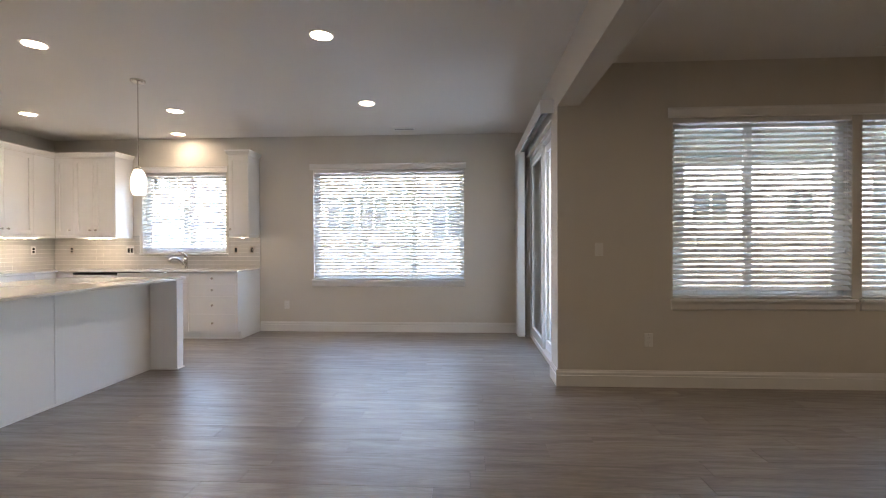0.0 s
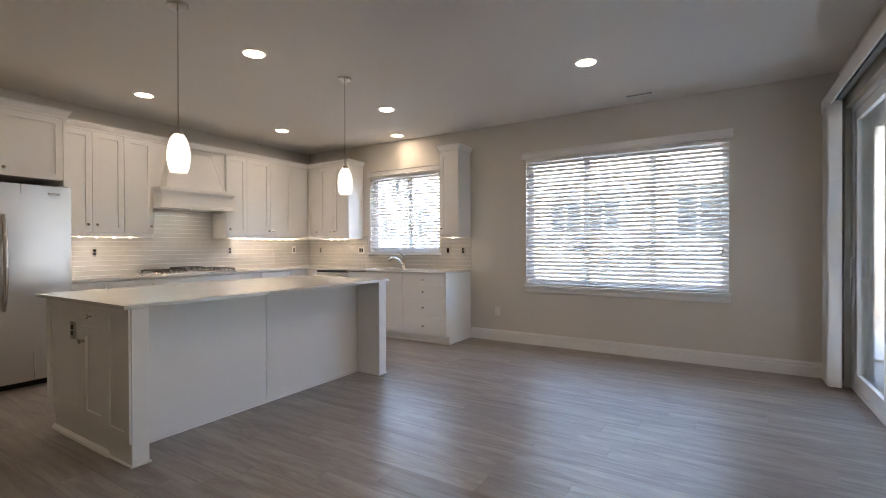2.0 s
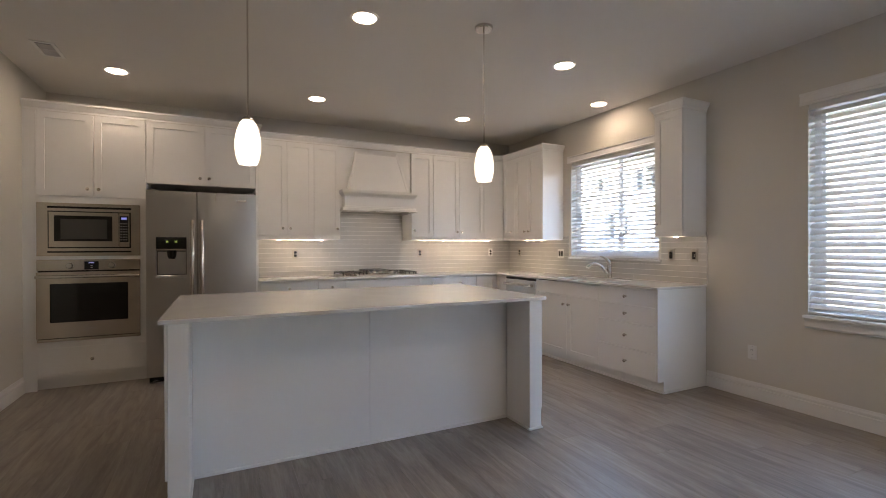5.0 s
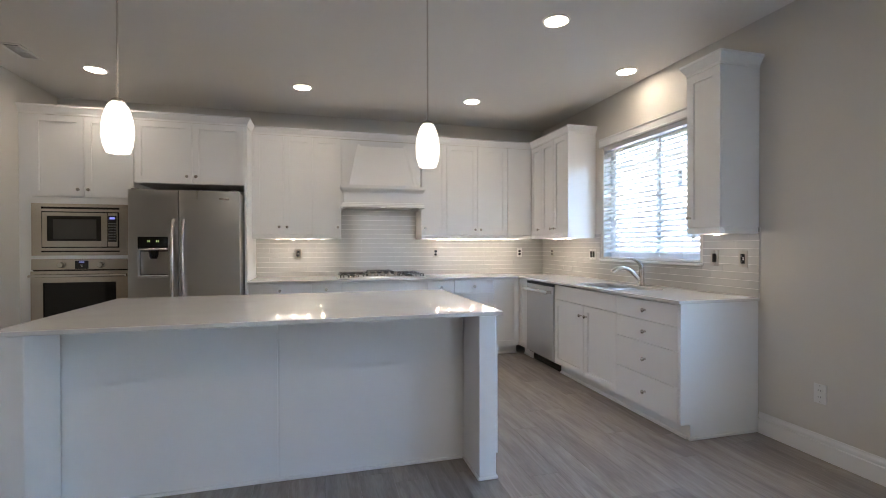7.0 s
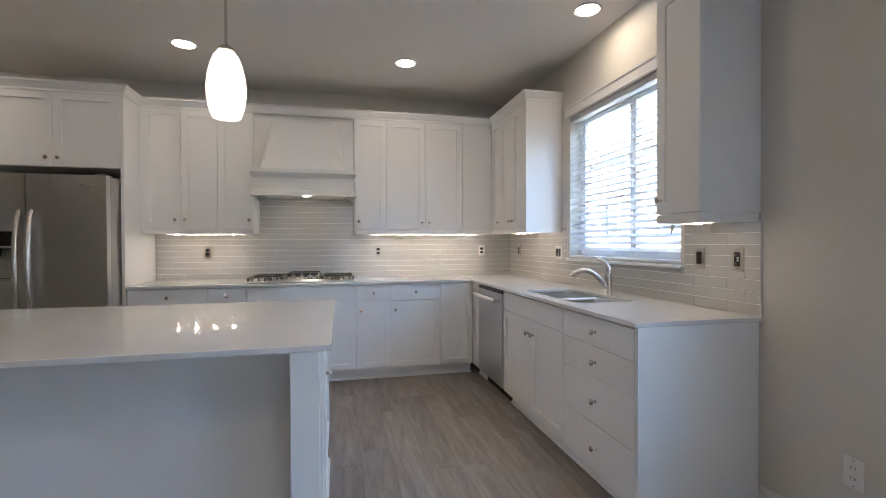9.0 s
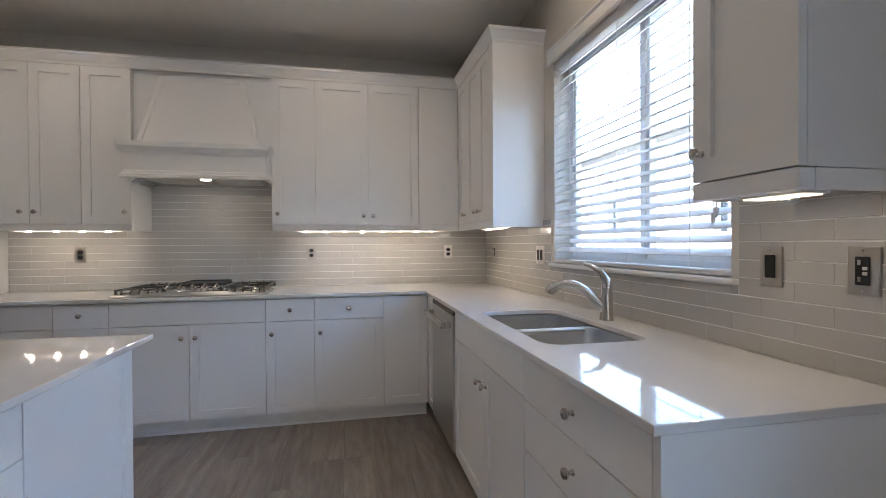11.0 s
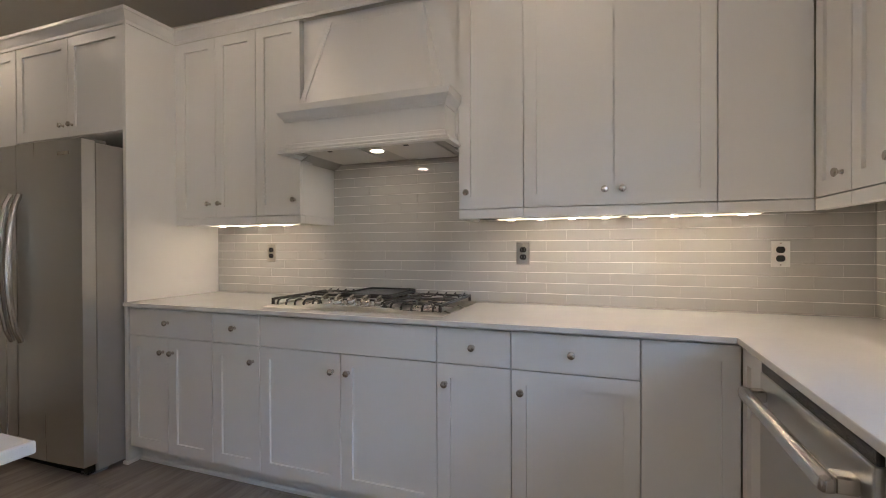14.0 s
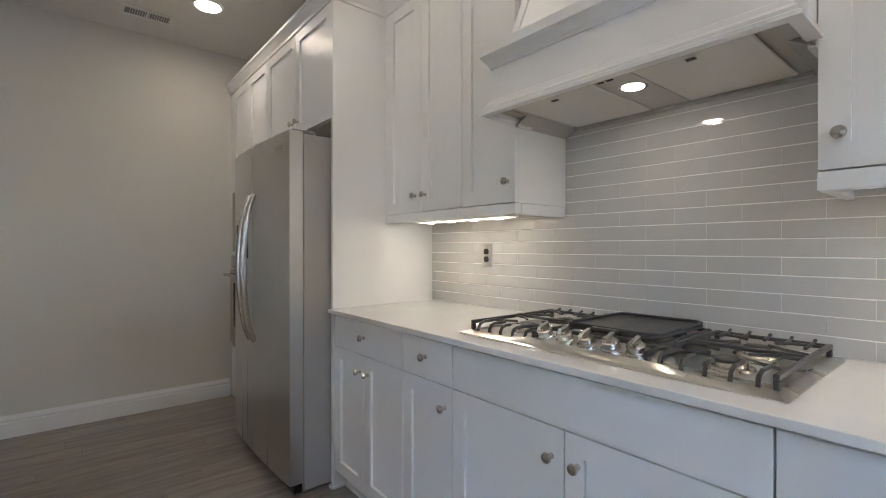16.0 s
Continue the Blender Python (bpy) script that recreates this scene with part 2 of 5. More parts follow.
def slab(bm, u0, u1, z0, z1, d0, d1, holes=()):
    """An upright sheet from d0 to d1 with openings (u0, u1, z0, z1) right through it."""
    us = sorted({u0, u1, *[h[0] for h in holes], *[h[1] for h in holes]})
    zs = sorted({z0, z1, *[h[2] for h in holes], *[h[3] for h in holes]})
    us, zs = [u for u in us if u0 <= u <= u1], [z for z in zs if z0 <= z <= z1]
    made = {}

    def vert(i, j, d):
        if (i, j, d) not in made:
            made[i, j, d] = bm.verts.new((us[i], (d0, d1)[d], zs[j]))
        return made[i, j, d]

    def solid(i, j):
        if not (0 <= i < len(us) - 1 and 0 <= j < len(zs) - 1):
            return False
        u, z = (us[i] + us[i + 1]) / 2, (zs[j] + zs[j + 1]) / 2
        return not any(h[0] < u < h[1] and h[2] < z < h[3] for h in holes)

    for i in range(len(us) - 1):
        for j in range(len(zs) - 1):
            if not solid(i, j):
                continue
            for d in (0, 1):
                bm.faces.new([vert(i, j, d), vert(i + 1, j, d), vert(i + 1, j + 1, d), vert(i, j + 1, d)])
            for di, dj, a, b in ((-1, 0, (0, 0), (0, 1)), (1, 0, (1, 0), (1, 1)), (0, -1, (0, 0), (1, 0)), (0, 1, (0, 1), (1, 1))):
                if not solid(i + di, j + dj):
                    p, q = (i + a[0], j + a[1]), (i + b[0], j + b[1])
                    bm.faces.new([vert(*p, 0), vert(*q, 0), vert(*q, 1), vert(*p, 1)])
    return bm


def lathe(bm, profile, m=None, n=20):
    """Turn a profile of (radius, height) round the z axis."""
    m = m or Matrix.Identity(4)
    rings = []
    for r, z in profile:
        if r < 1e-5:
            rings.append([bm.verts.new(m @ Vector((0, 0, z)))])
        else:
            rings.append([bm.verts.new(m @ Vector((r * math.cos(2 * math.pi * k / n), r * math.sin(2 * math.pi * k / n), z))) for k in range(n)])
    for a, b in zip(rings, rings[1:]):
        for k in range(n):
            j = (k + 1) % n
            f = [a[k % len(a)], a[j % len(a)], b[j % len(b)], b[k % len(b)]]
            f = list(dict.fromkeys(f))
            if len(f) > 2:
                bm.faces.new(f)
    return bm


def sweep(bm, pts, radii, n=12, flat=1.0):
    """A round bar along points; flat squeezes it across."""
    pts = [Vector(p) for p in pts]
    rings, side = [], None
    for i, p in enumerate(pts):
        t = (pts[min(i + 1, len(pts) - 1)] - pts[max(i - 1, 0)]).normalized()
        if side is None:
            side = t.orthogonal().normalized() if abs(t.z) > 0.9 else t.cross(Vector((0, 0, 1))).normalized()
        side = (side - t * side.dot(t)).normalized()
        up = t.cross(side)
        r = radii[i] if isinstance(radii, (list, tuple)) else radii
        rings.append([bm.verts.new(p + side * r * math.cos(a) + up * r * flat * math.sin(a)) for a in [2 * math.pi * k / n for k in range(n)]])
    for a, b in zip(rings, rings[1:]):
        for k in range(n):
            bm.faces.new([a[k], a[(k + 1) % n], b[(k + 1) % n], b[k]])
    bm.faces.new(rings[0]), bm.faces.new(rings[-1])
    return bm


def profile_bar(bm, prof, u0, u1, m0=0.0, m1=0.0):
    """A moulding of profile (out, up) from u0 to u1; m0, m1: how far each end slants per metre out (mitres)."""
    a = [bm.verts.new((u0 + m0 * d, d, z)) for d, z in prof]
    b = [bm.verts.new((u1 + m1 * d, d, z)) for d, z in prof]
    n = len(prof)
    for k in range(n):
        bm.faces.new([a[k], a[(k + 1) % n], b[(k + 1) % n], b[k]])
    bm.faces.new(a), bm.faces.new(b)
    return bm


def rrect(x0, x1, y0, y1, r, n=6):
    out = []
    for cx, cy, s in ((x1 - r, y1 - r, 0), (x0 + r, y1 - r, 90), (x0 + r, y0 + r, 180), (x1 - r, y0 + r, 270)):
        for k in range(n + 1):
            a = radians(s + 90 * k / n)
            out.append((cx + r * math.cos(a), cy + r * math.sin(a)))
    return out


def filled(outer, holes, z0, z1, bev=0.0):
    """A level slab with rounded openings."""
    bm = bmesh.new()
    edges = []
    for ring in (outer, *holes):
        vs = [bm.verts.new((x, y, z0)) for x, y in ring]
        edges += [bm.edges.new((vs[k], vs[(k + 1) % len(vs)])) for k in range(len(vs))]
    bmesh.ops.triangle_fill(bm, use_beauty=True, use_dissolve=False, edges=edges)
    for h in holes:
        rim = {(round(x, 5), round(y, 5)) for x, y in h}
        inner = [q for q in bm.faces if all((round(v.co.x, 5), round(v.co.y, 5)) in rim for v in q.verts)]
        bmesh.ops.delete(bm, geom=inner, context="FACES")
    up = bmesh.ops.extrude_face_region(bm, geom=bm.faces[:])
    for v in [g for g in up["geom"] if isinstance(g, bmesh.types.BMVert)]:
        v.co.z = z1
    bmesh.ops.recalc_face_normals(bm, faces=bm.faces[:])
    if bev:
        es = [e for e in bm.edges if len(e.link_faces) == 2 and e.calc_face_angle(0) > 1.2 and abs(e.verts[0].co.z - e.verts[1].co.z) < 1e-6]
        bmesh.ops.bevel(bm, geom=es, offset=bev, segments=2, affect="EDGES", profile=0.5)
    return bm


# The walls' own coordinates: along, out into the room, up.
XR, YW, YL, XS, YN, ZC = -6.108, 6.37, 3.96, 0.846, 0.85, 2.815
range_wall = lambda u, d, z: (XR + d, u, z)
window_wall = lambda u, d, z: (u, YW - d, z)
living_wall = lambda u, d, z: (u, YL - d, z)
slider_wall = lambda u, d, z: (XS - d, u, z)
niche_wall = lambda u, d, z: (u, YN + d, z)
plain = lambda u, d, z: (u, d, z)


# ---- the shell ----
def structure(name, bm, material, f, label, category):
    return tagged(new(name, mesh_of(name, place(bm, f), material)), label, category, kind="structure")


DIN, KIT = (-2.17, 0.0, 0.75, 2.33), (-4.74, -3.47, 1.135, 2.315)
LIV = ((1.83, 3.31, 0.77, 2.33), (3.39, 4.87, 0.77, 2.33))
SLD = (4.26, 6.12, 0.0, 2.42)
XE, YB, XH = 6.2, -3.6, -3.75
structure("wall_north", slab(bmesh.new(), XR - 0.16, XS + 0.19, 0, ZC, -0.16, 0, (DIN, KIT)), PAINT, window_wall, "greige painted wall with two window openings", "wall")
structure("wall_west", slab(bmesh.new(), YN - 0.14, YW, 0, ZC, -0.16, 0), PAINT, range_wall, "greige painted wall behind the cabinets", "wall")
structure("wall_niche", slab(bmesh.new(), XR, XH, 0, ZC, -0.14, 0), PAINT, niche_wall, "greige painted wall beside the tall oven cabinet", "wall")
structure("wall_hall", slab(bmesh.new(), YB, YN - 0.14, 0, ZC, -0.14, 0), PAINT, lambda u, d, z: (XH + d, u, z), "plain greige painted wall", "wall")
structure("wall_south", slab(bmesh.new(), XH - 0.14, XE, 0, ZC, -0.16, 0), PAINT, lambda u, d, z: (u, YB + d, z), "plain greige painted wall", "wall")
structure("wall_east", slab(bmesh.new(), YB, YL, 0, ZC, -0.16, 0), PAINT, lambda u, d, z: (XE - d, u, z), "plain greige painted wall", "wall")
structure("wall_living", slab(bmesh.new(), XS + 0.19, XE + 0.16, 0, ZC, -0.16, 0, LIV), PAINT, living_wall, "beige painted living room wall with two windows", "wall")
structure("wall_slider", slab(bmesh.new(), YL, YW, 0, ZC, -0.19, 0, (SLD,)), PAINT, slider_wall, "greige painted wall with a sliding door opening", "wall")
structure("beam", B(XS, XS + 0.19, YB, YL, 2.453, ZC), PAINT, plain, "painted dropped beam between kitchen and living room", "beam")
structure("ceiling", B(XR - 0.16, XE + 0.16, YB - 0.16, YW + 0.16, ZC, ZC + 0.12), CEIL, plain, "plain painted ceiling with a faint texture", "ceiling")

BASE = [(0, 0), (0.017, 0), (0.017, 0.094), (0.009, 0.098), (0.009, 0.104), (0.014, 0.108), (0.014, 0.120), (0.008, 0.132), (0.006, 0.142), (0, 0.142)]
for u0, u1, f in ((-2.958, XS, window_wall), (YL, SLD[0] - 0.004, slider_wall), (XS - 0.016, XE, living_wall), (-5.46, XH, niche_wall)):
    structure("baseboard", profile_bar(bmesh.new(), BASE, u0, u1), TRIM, f, "white moulded baseboard along the wall", "baseboard")
structure("baseboard", profile_bar(bmesh.new(), BASE, YB, YN - 0.14), TRIM, lambda u, d, z: (XH + d, u, z), "white moulded baseboard along the wall", "baseboard")


# ---- windows and blinds ----
def window(name, f, op, bars, label):
    u0, u1, z0, z1 = op
    w = tagged(thing(name, f((u0 + u1) / 2, -0.08, z0), label, "window"), kind="structure")
    fr = 0.045
    cuts = [u0 + fr, *bars, u1 - fr]
    holes = [(a + (0.014 if i else 0), b - (0.014 if i < len(cuts) - 2 else 0), z0 + fr, z1 - fr) for i, (a, b) in enumerate(zip(cuts, cuts[1:]))]
    part("window_frame", place(slab(bmesh.new(), u0, u1, z0, z1, -0.145, -0.095, holes), f), VINYL, w)
    for a, b, c, d in holes:
        p = part("pane", place(B(a, b, -0.123, -0.118, c, d), f), GLASS, w)
        p.visible_shadow = False
        part("sash", place(slab(bmesh.new(), a, b, c, d, -0.137, -0.104, ((a + 0.020, b - 0.020, c + 0.024, d - 0.024),)), f), VINYL, w)
    return w


def sill(f, op, over=0.02, apron=True, thick=0.028):
    """A stool with a rounded nose and a stepped apron under it."""
    u0, u1, z0, z1 = op
    s = thing("window_sill", f((u0 + u1) / 2, 0, z0), "white painted window sill with an apron", "window sill", kind="structure")
    part("stool", place(B(u0 - over, u1 + over, -0.09, 0.045 if apron else 0.03, z0 - thick, z0, bev=0.006, seg=2), f), TRIM, s)
    if apron:
        part("apron", place(profile_bar(bmesh.new(), [(0, -0.028), (0.022, -0.028), (0.018, -0.05), (0.018, -0.085), (0.008, -0.10), (0, -0.10)], u0 - over + 0.004, u1 + over - 0.004), lambda u, d, z: f(u, d, z + z0)), TRIM, s)


def slat_mesh(w, tilt=26.0):
    """A 50 mm slat, slightly crowned, its room edge lower."""
    bm = bmesh.new()
    rows = []
    for k in range(5):
        s = -0.025 + 0.0125 * k
        h = 0.0022 * (1 - (s / 0.025) ** 2)
        rows.append([bm.verts.new((x, s, z)) for x, z in ((-w / 2, h), (w / 2, h), (w / 2, h - 0.0028), (-w / 2, h - 0.0028))])
    for a, b in zip(rows, rows[1:]):
        for k in range(4):
            bm.faces.new([a[k], a[(k + 1) % 4], b[(k + 1) % 4], b[k]])
    bm.faces.new(rows[0]), bm.faces.new(rows[-1])
    for v in bm.verts:
        c, s = math.cos(radians(tilt)), math.sin(radians(tilt))
        v.co.y, v.co.z = v.co.y * c - v.co.z * s, v.co.y * s + v.co.z * c
    return mesh_of("slat", bm, SLAT)


def blind(f, op, label, ladders, tilt=37.0, pitch=0.0465, cord=0.95):
    """Horizontal blind in front of the opening: valance, slats, bottom rail, ladders, cords."""
    u0, u1, z0, z1 = op
    u0, u1 = u0 + 0.004, u1 - 0.004
    mid, d = (u0 + u1) / 2, -0.022
    bl = thing("window_blind", f(mid, d, z1), label, "blind", "window blinds")
    val = [(0, 0), (0.012, 0), (0.016, 0.012), (0.012, 0.02), (0.012, 0.068), (0.02, 0.08), (0.02, 0.088), (0, 0.088)]
    part("valance", place(profile_bar(bmesh.new(), val, u0 - 0.05, u1 + 0.04), lambda u, q, z: f(u, q + 0.012, z + z1 - 0.006)), TRIM, bl)
    part("head_rail", place(B(u0, u1, -0.065, -0.005, z1 - 0.045, z1 - 0.002), f), SLAT, bl)
    me = slat_mesh(u1 - u0, tilt)
    z = z1 - 0.075
    at = Matrix.Translation(f(mid, d, z1)).inverted()
    while z > z0 + 0.05:
        s = part("slat", me, SLAT, bl)
        s.matrix_parent_inverse = Matrix.Identity(4)
        s.matrix_basis = at @ Matrix.Translation(f(mid, d, z))
        z -= pitch
    part("bottom_rail", place(B(u0, u1, d - 0.026, d + 0.026, z0 + 0.004, z0 + 0.024, bev=0.004), f), SLAT, bl)
    for u in ladders:
        for q in (d - 0.024, d + 0.024):
            part("ladder_cord", place(B(u - 0.0012, u + 0.0012, q - 0.001, q + 0.001, z0 + 0.02, z1 - 0.04), f), CORD, bl)
    for k, (u, ln) in enumerate(((u1 - 0.045, cord), (u1 - 0.058, cord + 0.02))):
        c = part("lift_cord", place(B(u - 0.0015, u + 0.0015, 0.008, 0.011, z1 - ln * (z1 - z0) * 0.75, z1 - 0.04), f), CORD, bl)
        zt = z1 - ln * (z1 - z0) * 0.75
        part("tassel", place(lathe(bmesh.new(), [(0, 0), (0.009, -0.004), (0.007, -0.03), (0.004, -0.036), (0, -0.037)], Matrix.Translation((u, 0.011, zt)), 8), f), SLAT, c)
    for k in range(3):
        u = u0 + 0.06 + 0.012 * k
        part("tilt_cord", place(B(u - 0.0012, u + 0.0012, 0.008, 0.010, z1 - 0.55 - 0.09 * k, z1 - 0.04), f), CORD, bl)
    return bl


window("window_1", window_wall, DIN, (-1.444, -0.72), "white vinyl dining window in three lights")
window("window_2", window_wall, KIT, (-4.047,), "white vinyl sliding window above the sink")
sill(window_wall, DIN)
sill(window_wall, KIT, 0.035, False, 0.020)
blind(window_wall, DIN, "white horizontal blind, slats half open, at the dining window", (-1.9, -1.45, -0.72, -0.26), 45.0)
blind(window_wall, KIT, "white horizontal blind, slats half open, above the sink", (-4.55, -4.1, -3.65), 31.0, cord=1.07)
for k, op in enumerate(LIV):
    window("window_%d" % (k + 3), living_wall, op, (2.52 + 1.56 * k,), "white vinyl living room window in two lights")
    sill(living_wall, op)
    blind(living_wall, op, "white horizontal blind, slats half open, in the living room", (op[0] + 0.2, (op[0] + op[1]) / 2, op[1] - 0.2), 42.0)


# ---- the sliding door and its vertical blind ----
def sliding_door():
    f = slider_wall
    y0, y1, z0, z1 = SLD
    s = tagged(thing("door_1", f((y0 + y1) / 2, -0.1, 0), "white vinyl sliding patio door with two glass leaves", "sliding door"), kind="structure")
    part("door_frame", place(slab(bmesh.new(), y0, y1, z0 + 0.004, z1, -0.16, -0.045, ((y0 + 0.045, y1 - 0.045, 0.05, z1 - 0.05),)), f), VINYL, s)
    mid = (y0 + y1) / 2
    for a, b, d, nm in ((y0 + 0.045, mid + 0.04, -0.145, "fixed_leaf"), (mid - 0.04, y1 - 0.045, -0.095, "sliding_leaf")):
        leaf = part(nm, place(slab(bmesh.new(), a, b, 0.05, z1 - 0.05, d, d + 0.036, ((a + 0.075, b - 0.075, 0.15, z1 - 0.13),)), f), VINYL, s)
        p = part("pane", place(B(a + 0.07, b - 0.07, d + 0.015, d + 0.021, 0.145, z1 - 0.125), f), GLASS, leaf)
        p.visible_shadow = False
        if nm == "sliding_leaf":
            part("door_handle", place(sweep(bmesh.new(), [(b - 0.04, d + 0.036, 0.95), (b - 0.04, d + 0.066, 0.97), (b - 0.04, d + 0.066, 1.13), (b - 0.04, d + 0.036, 1.15)], 0.008, 8), f), VINYL, leaf)


sliding_door()


def vertical_blind():
    f = slider_wall
    v = thing("vertical_blind", f(5.2, 0.06, 2.44), "white vertical blind drawn into a stack at the sliding door", "blind", "window blinds")
    part("valance", place(slab(bmesh.new(), 4.10, 6.35, 2.435, 2.555, 0.112, 0.126), f), TRIM, v)
    part("valance_return", place(B(4.10, 4.114, 0.002, 0.112, 2.435, 2.555), f), TRIM, v)
    part("valance_top", place(B(4.114, 6.35, 0.002, 0.112, 2.541, 2.555), f), TRIM, v)
    part("head_rail", place(B(4.13, 6.34, 0.035, 0.075, 2.47, 2.51), f), GREYP, v)
    vane = bmesh.new()
    rows = [[vane.verts.new((0.003 * math.cos(k * math.pi / 6) - t, -0.045 + 0.09 * k / 6, z)) for z in (0.0, 2.43)] + [vane.verts.new((0.003 * math.cos(k * math.pi / 6) + 0.0012 - t, -0.045 + 0.09 * k / 6, z)) for z in (2.43, 0.0)] for k in range(7) for t in (0,)]
    for a, b in zip(rows, rows[1:]):
        for k in range(4):
            vane.faces.new([a[k], a[(k + 1) % 4], b[(k + 1) % 4], b[k]])
    vane.faces.new(rows[0]), vane.faces.new(rows[-1])
    me = mesh_of("vane", place(vane, lambda u, d, z: (-d, u, z)), VANE)
    at = v.matrix_basis.inverted()
    for k in range(22):
        s = part("vane", me, VANE, v)
        s.matrix_parent_inverse = Matrix.Identity(4)
        s.matrix_basis = at @ pose(XS - 0.088 + 0.004 * math.sin(k * 2.1), 5.955 + 0.0135 * k, 0.03, 0, 0, 6 * math.sin(k * 1.7))


vertical_blind()


# ---- cabinet parts ----
def knob_mesh():
    return mesh_of("knob", lathe(bmesh.new(), [(0, 0), (0.009, 0), (0.008, 0.004), (0.0055, 0.008), (0.006, 0.014), (0.0135, 0.019), (0.0155, 0.024), (0.0135, 0.029), (0.006, 0.032), (0, 0.0325)], n=14), SATIN, True)


KNOB = knob_mesh()


def knob(f, u, d, z, parent):
    """A knob on the face at d; its axis follows the wall's way out."""
    out = (Vector(f(u, 1, z)) - Vector(f(u, 0, z))).normalized()
    k = part("knob", KNOB, SATIN, parent, "satin nickel knob")
    k.matrix_parent_inverse = Matrix.Identity(4)
    k.matrix_basis = Matrix.Translation(f(u, d, z)) @ out.to_track_quat("Z", "Y").to_matrix().to_4x4()
    return k


def shaker(f, u0, u1, z0, z1, d, parent, name="door", rail=0.057, knobs=(), gap=0.0021, label=""):
    """A framed door or front with a recessed flat panel; its face lies at d."""
    u0, u1, z0, z1 = u0 + gap, u1 - gap, z0 + gap, z1 - gap
    bm = bmesh.new()
    slab(bm, u0, u1, z0, z1, d - 0.020, d, ((u0 + rail, u1 - rail, z0 + rail, z1 - rail),))
    es = [e for e in bm.edges if len(e.link_faces) == 2 and e.calc_face_angle(0) > 1.2]
    bmesh.ops.bevel(bm, geom=es, offset=0.0014, segments=1, affect="EDGES")
    box(bm, u0 + rail - 0.004, u1 - rail + 0.004, d - 0.019, d - 0.012, z0 + rail - 0.004, z1 - rail + 0.004)
    ob = part(name, place(bm, f), CAB, parent, label)
    for u, z in knobs:
        knob(f, u, d, z, ob)
    return ob


def flat_front(f, u0, u1, z0, z1, d, parent, name="drawer", knobs=(), gap=0.0021):
    ob = part(name, place(B(u0 + gap, u1 - gap, d - 0.020, d, z0 + gap, z1 - gap, bev=0.002, seg=2), f), CAB, parent)
    for u, z in knobs:
        knob(f, u, d, z, ob)
    return ob


FD, CT = 0.640, 0.895      # face of the base fronts, underside of the worktop
ZT, ZD = 0.105, 0.733      # foot of the doors, line under the drawers


def base_unit(f, u0, u1, label, top=CT - 0.001):
    c = thing("base_cabinet", f((u0 + u1) / 2, 0.3, 0), label, "cabinet", "base cabinets")
    part("body", place(B(u0 + 0.0004, u1 - 0.0004, 0.012, FD - 0.021, 0.10, top), f), CAB, c)
    part("toe_kick", place(B(u0 + 0.0004, u1 - 0.0004, 0.05, FD - 0.075, 0, 0.10), f), CAB, c)
    part("shoe_moulding", place(profile_bar(bmesh.new(), [(0, 0), (0.012, 0), (0.009, 0.014), (0, 0.02)], u0, u1), lambda u, d, z: f(u, d + FD - 0.0745, z)), CAB, c)
    return c


# range wall, base run
R = range_wall
c = base_unit(R, 2.765, 3.381, "white shaker base cabinet with one drawer over two doors")
flat_front(R, 2.775, 3.381, ZD, 0.885, FD, c, knobs=((3.069, 0.815),))
shaker(R, 2.775, 3.068, ZT, ZD, FD, c, knobs=((3.032, 0.655),))
shaker(R, 3.068, 3.381, ZT, ZD, FD, c, knobs=((3.104, 0.655),))
c = base_unit(R, 3.381, 3.686, "narrow white shaker base cabinet with one drawer and one door")
flat_front(R, 3.381, 3.686, ZD, 0.885, FD, c, knobs=((3.53, 0.815),))
shaker(R, 3.381, 3.686, ZT, ZD, FD, c, knobs=((3.645, 0.655),))
c = base_unit(R, 3.686, 4.622, "white shaker base cabinet with two doors below the cooktop")
flat_front(R, 3.686, 4.622, ZD, 0.885, FD, c, name="panel")
shaker(R, 3.686, 4.150, ZT, ZD, FD, c, knobs=((4.108, 0.65),))
shaker(R, 4.150, 4.622, ZT, ZD, FD, c, knobs=((4.192, 0.65),))
c = base_unit(R, 4.622, 4.939, "narrow white shaker base cabinet with one drawer and one door")
flat_front(R, 4.622, 4.939, ZD, 0.885, FD, c, knobs=((4.78, 0.81),))
shaker(R, 4.622, 4.939, ZT, ZD, FD, c, knobs=((4.662, 0.65),))
c = base_unit(R, 4.939, 5.414, "white shaker base cabinet with one drawer and one door")
flat_front(R, 4.939, 5.414, ZD, 0.885, FD, c, knobs=((5.172, 0.81),))
shaker(R, 4.939, 5.414, ZT, ZD, FD, c, knobs=((4.978, 0.648),))
c = base_unit(R, 5.414, 5.728, "white corner base cabinet with a tall framed panel and no knob")
shaker(R, 5.414, 5.728, ZT, 0.885, FD, c, name="panel")

# window wall, base run
Wn = window_wall
c = base_unit(Wn, -5.466, -5.236, "narrow white framed filler cabinet beside the dishwasher")
shaker(Wn, -5.4665, -5.236, ZT, 0.885, FD, c, name="panel", rail=0.05)
c = base_unit(Wn, -4.622, -3.640, "white shaker sink cabinet with two doors under a plain panel", 0.66)
flat_front(Wn, -4.622, -3.640, ZD + 0.01, 0.885, FD, c, name="panel")
shaker(Wn, -4.622, -4.100, ZT, ZD + 0.01, FD, c, knobs=((-4.141, 0.648),))
shaker(Wn, -4.100, -3.640, ZT, ZD + 0.01, FD, c, knobs=((-4.059, 0.648),))
c = base_unit(Wn, -3.640, -2.992, "white base cabinet with four plain drawers")
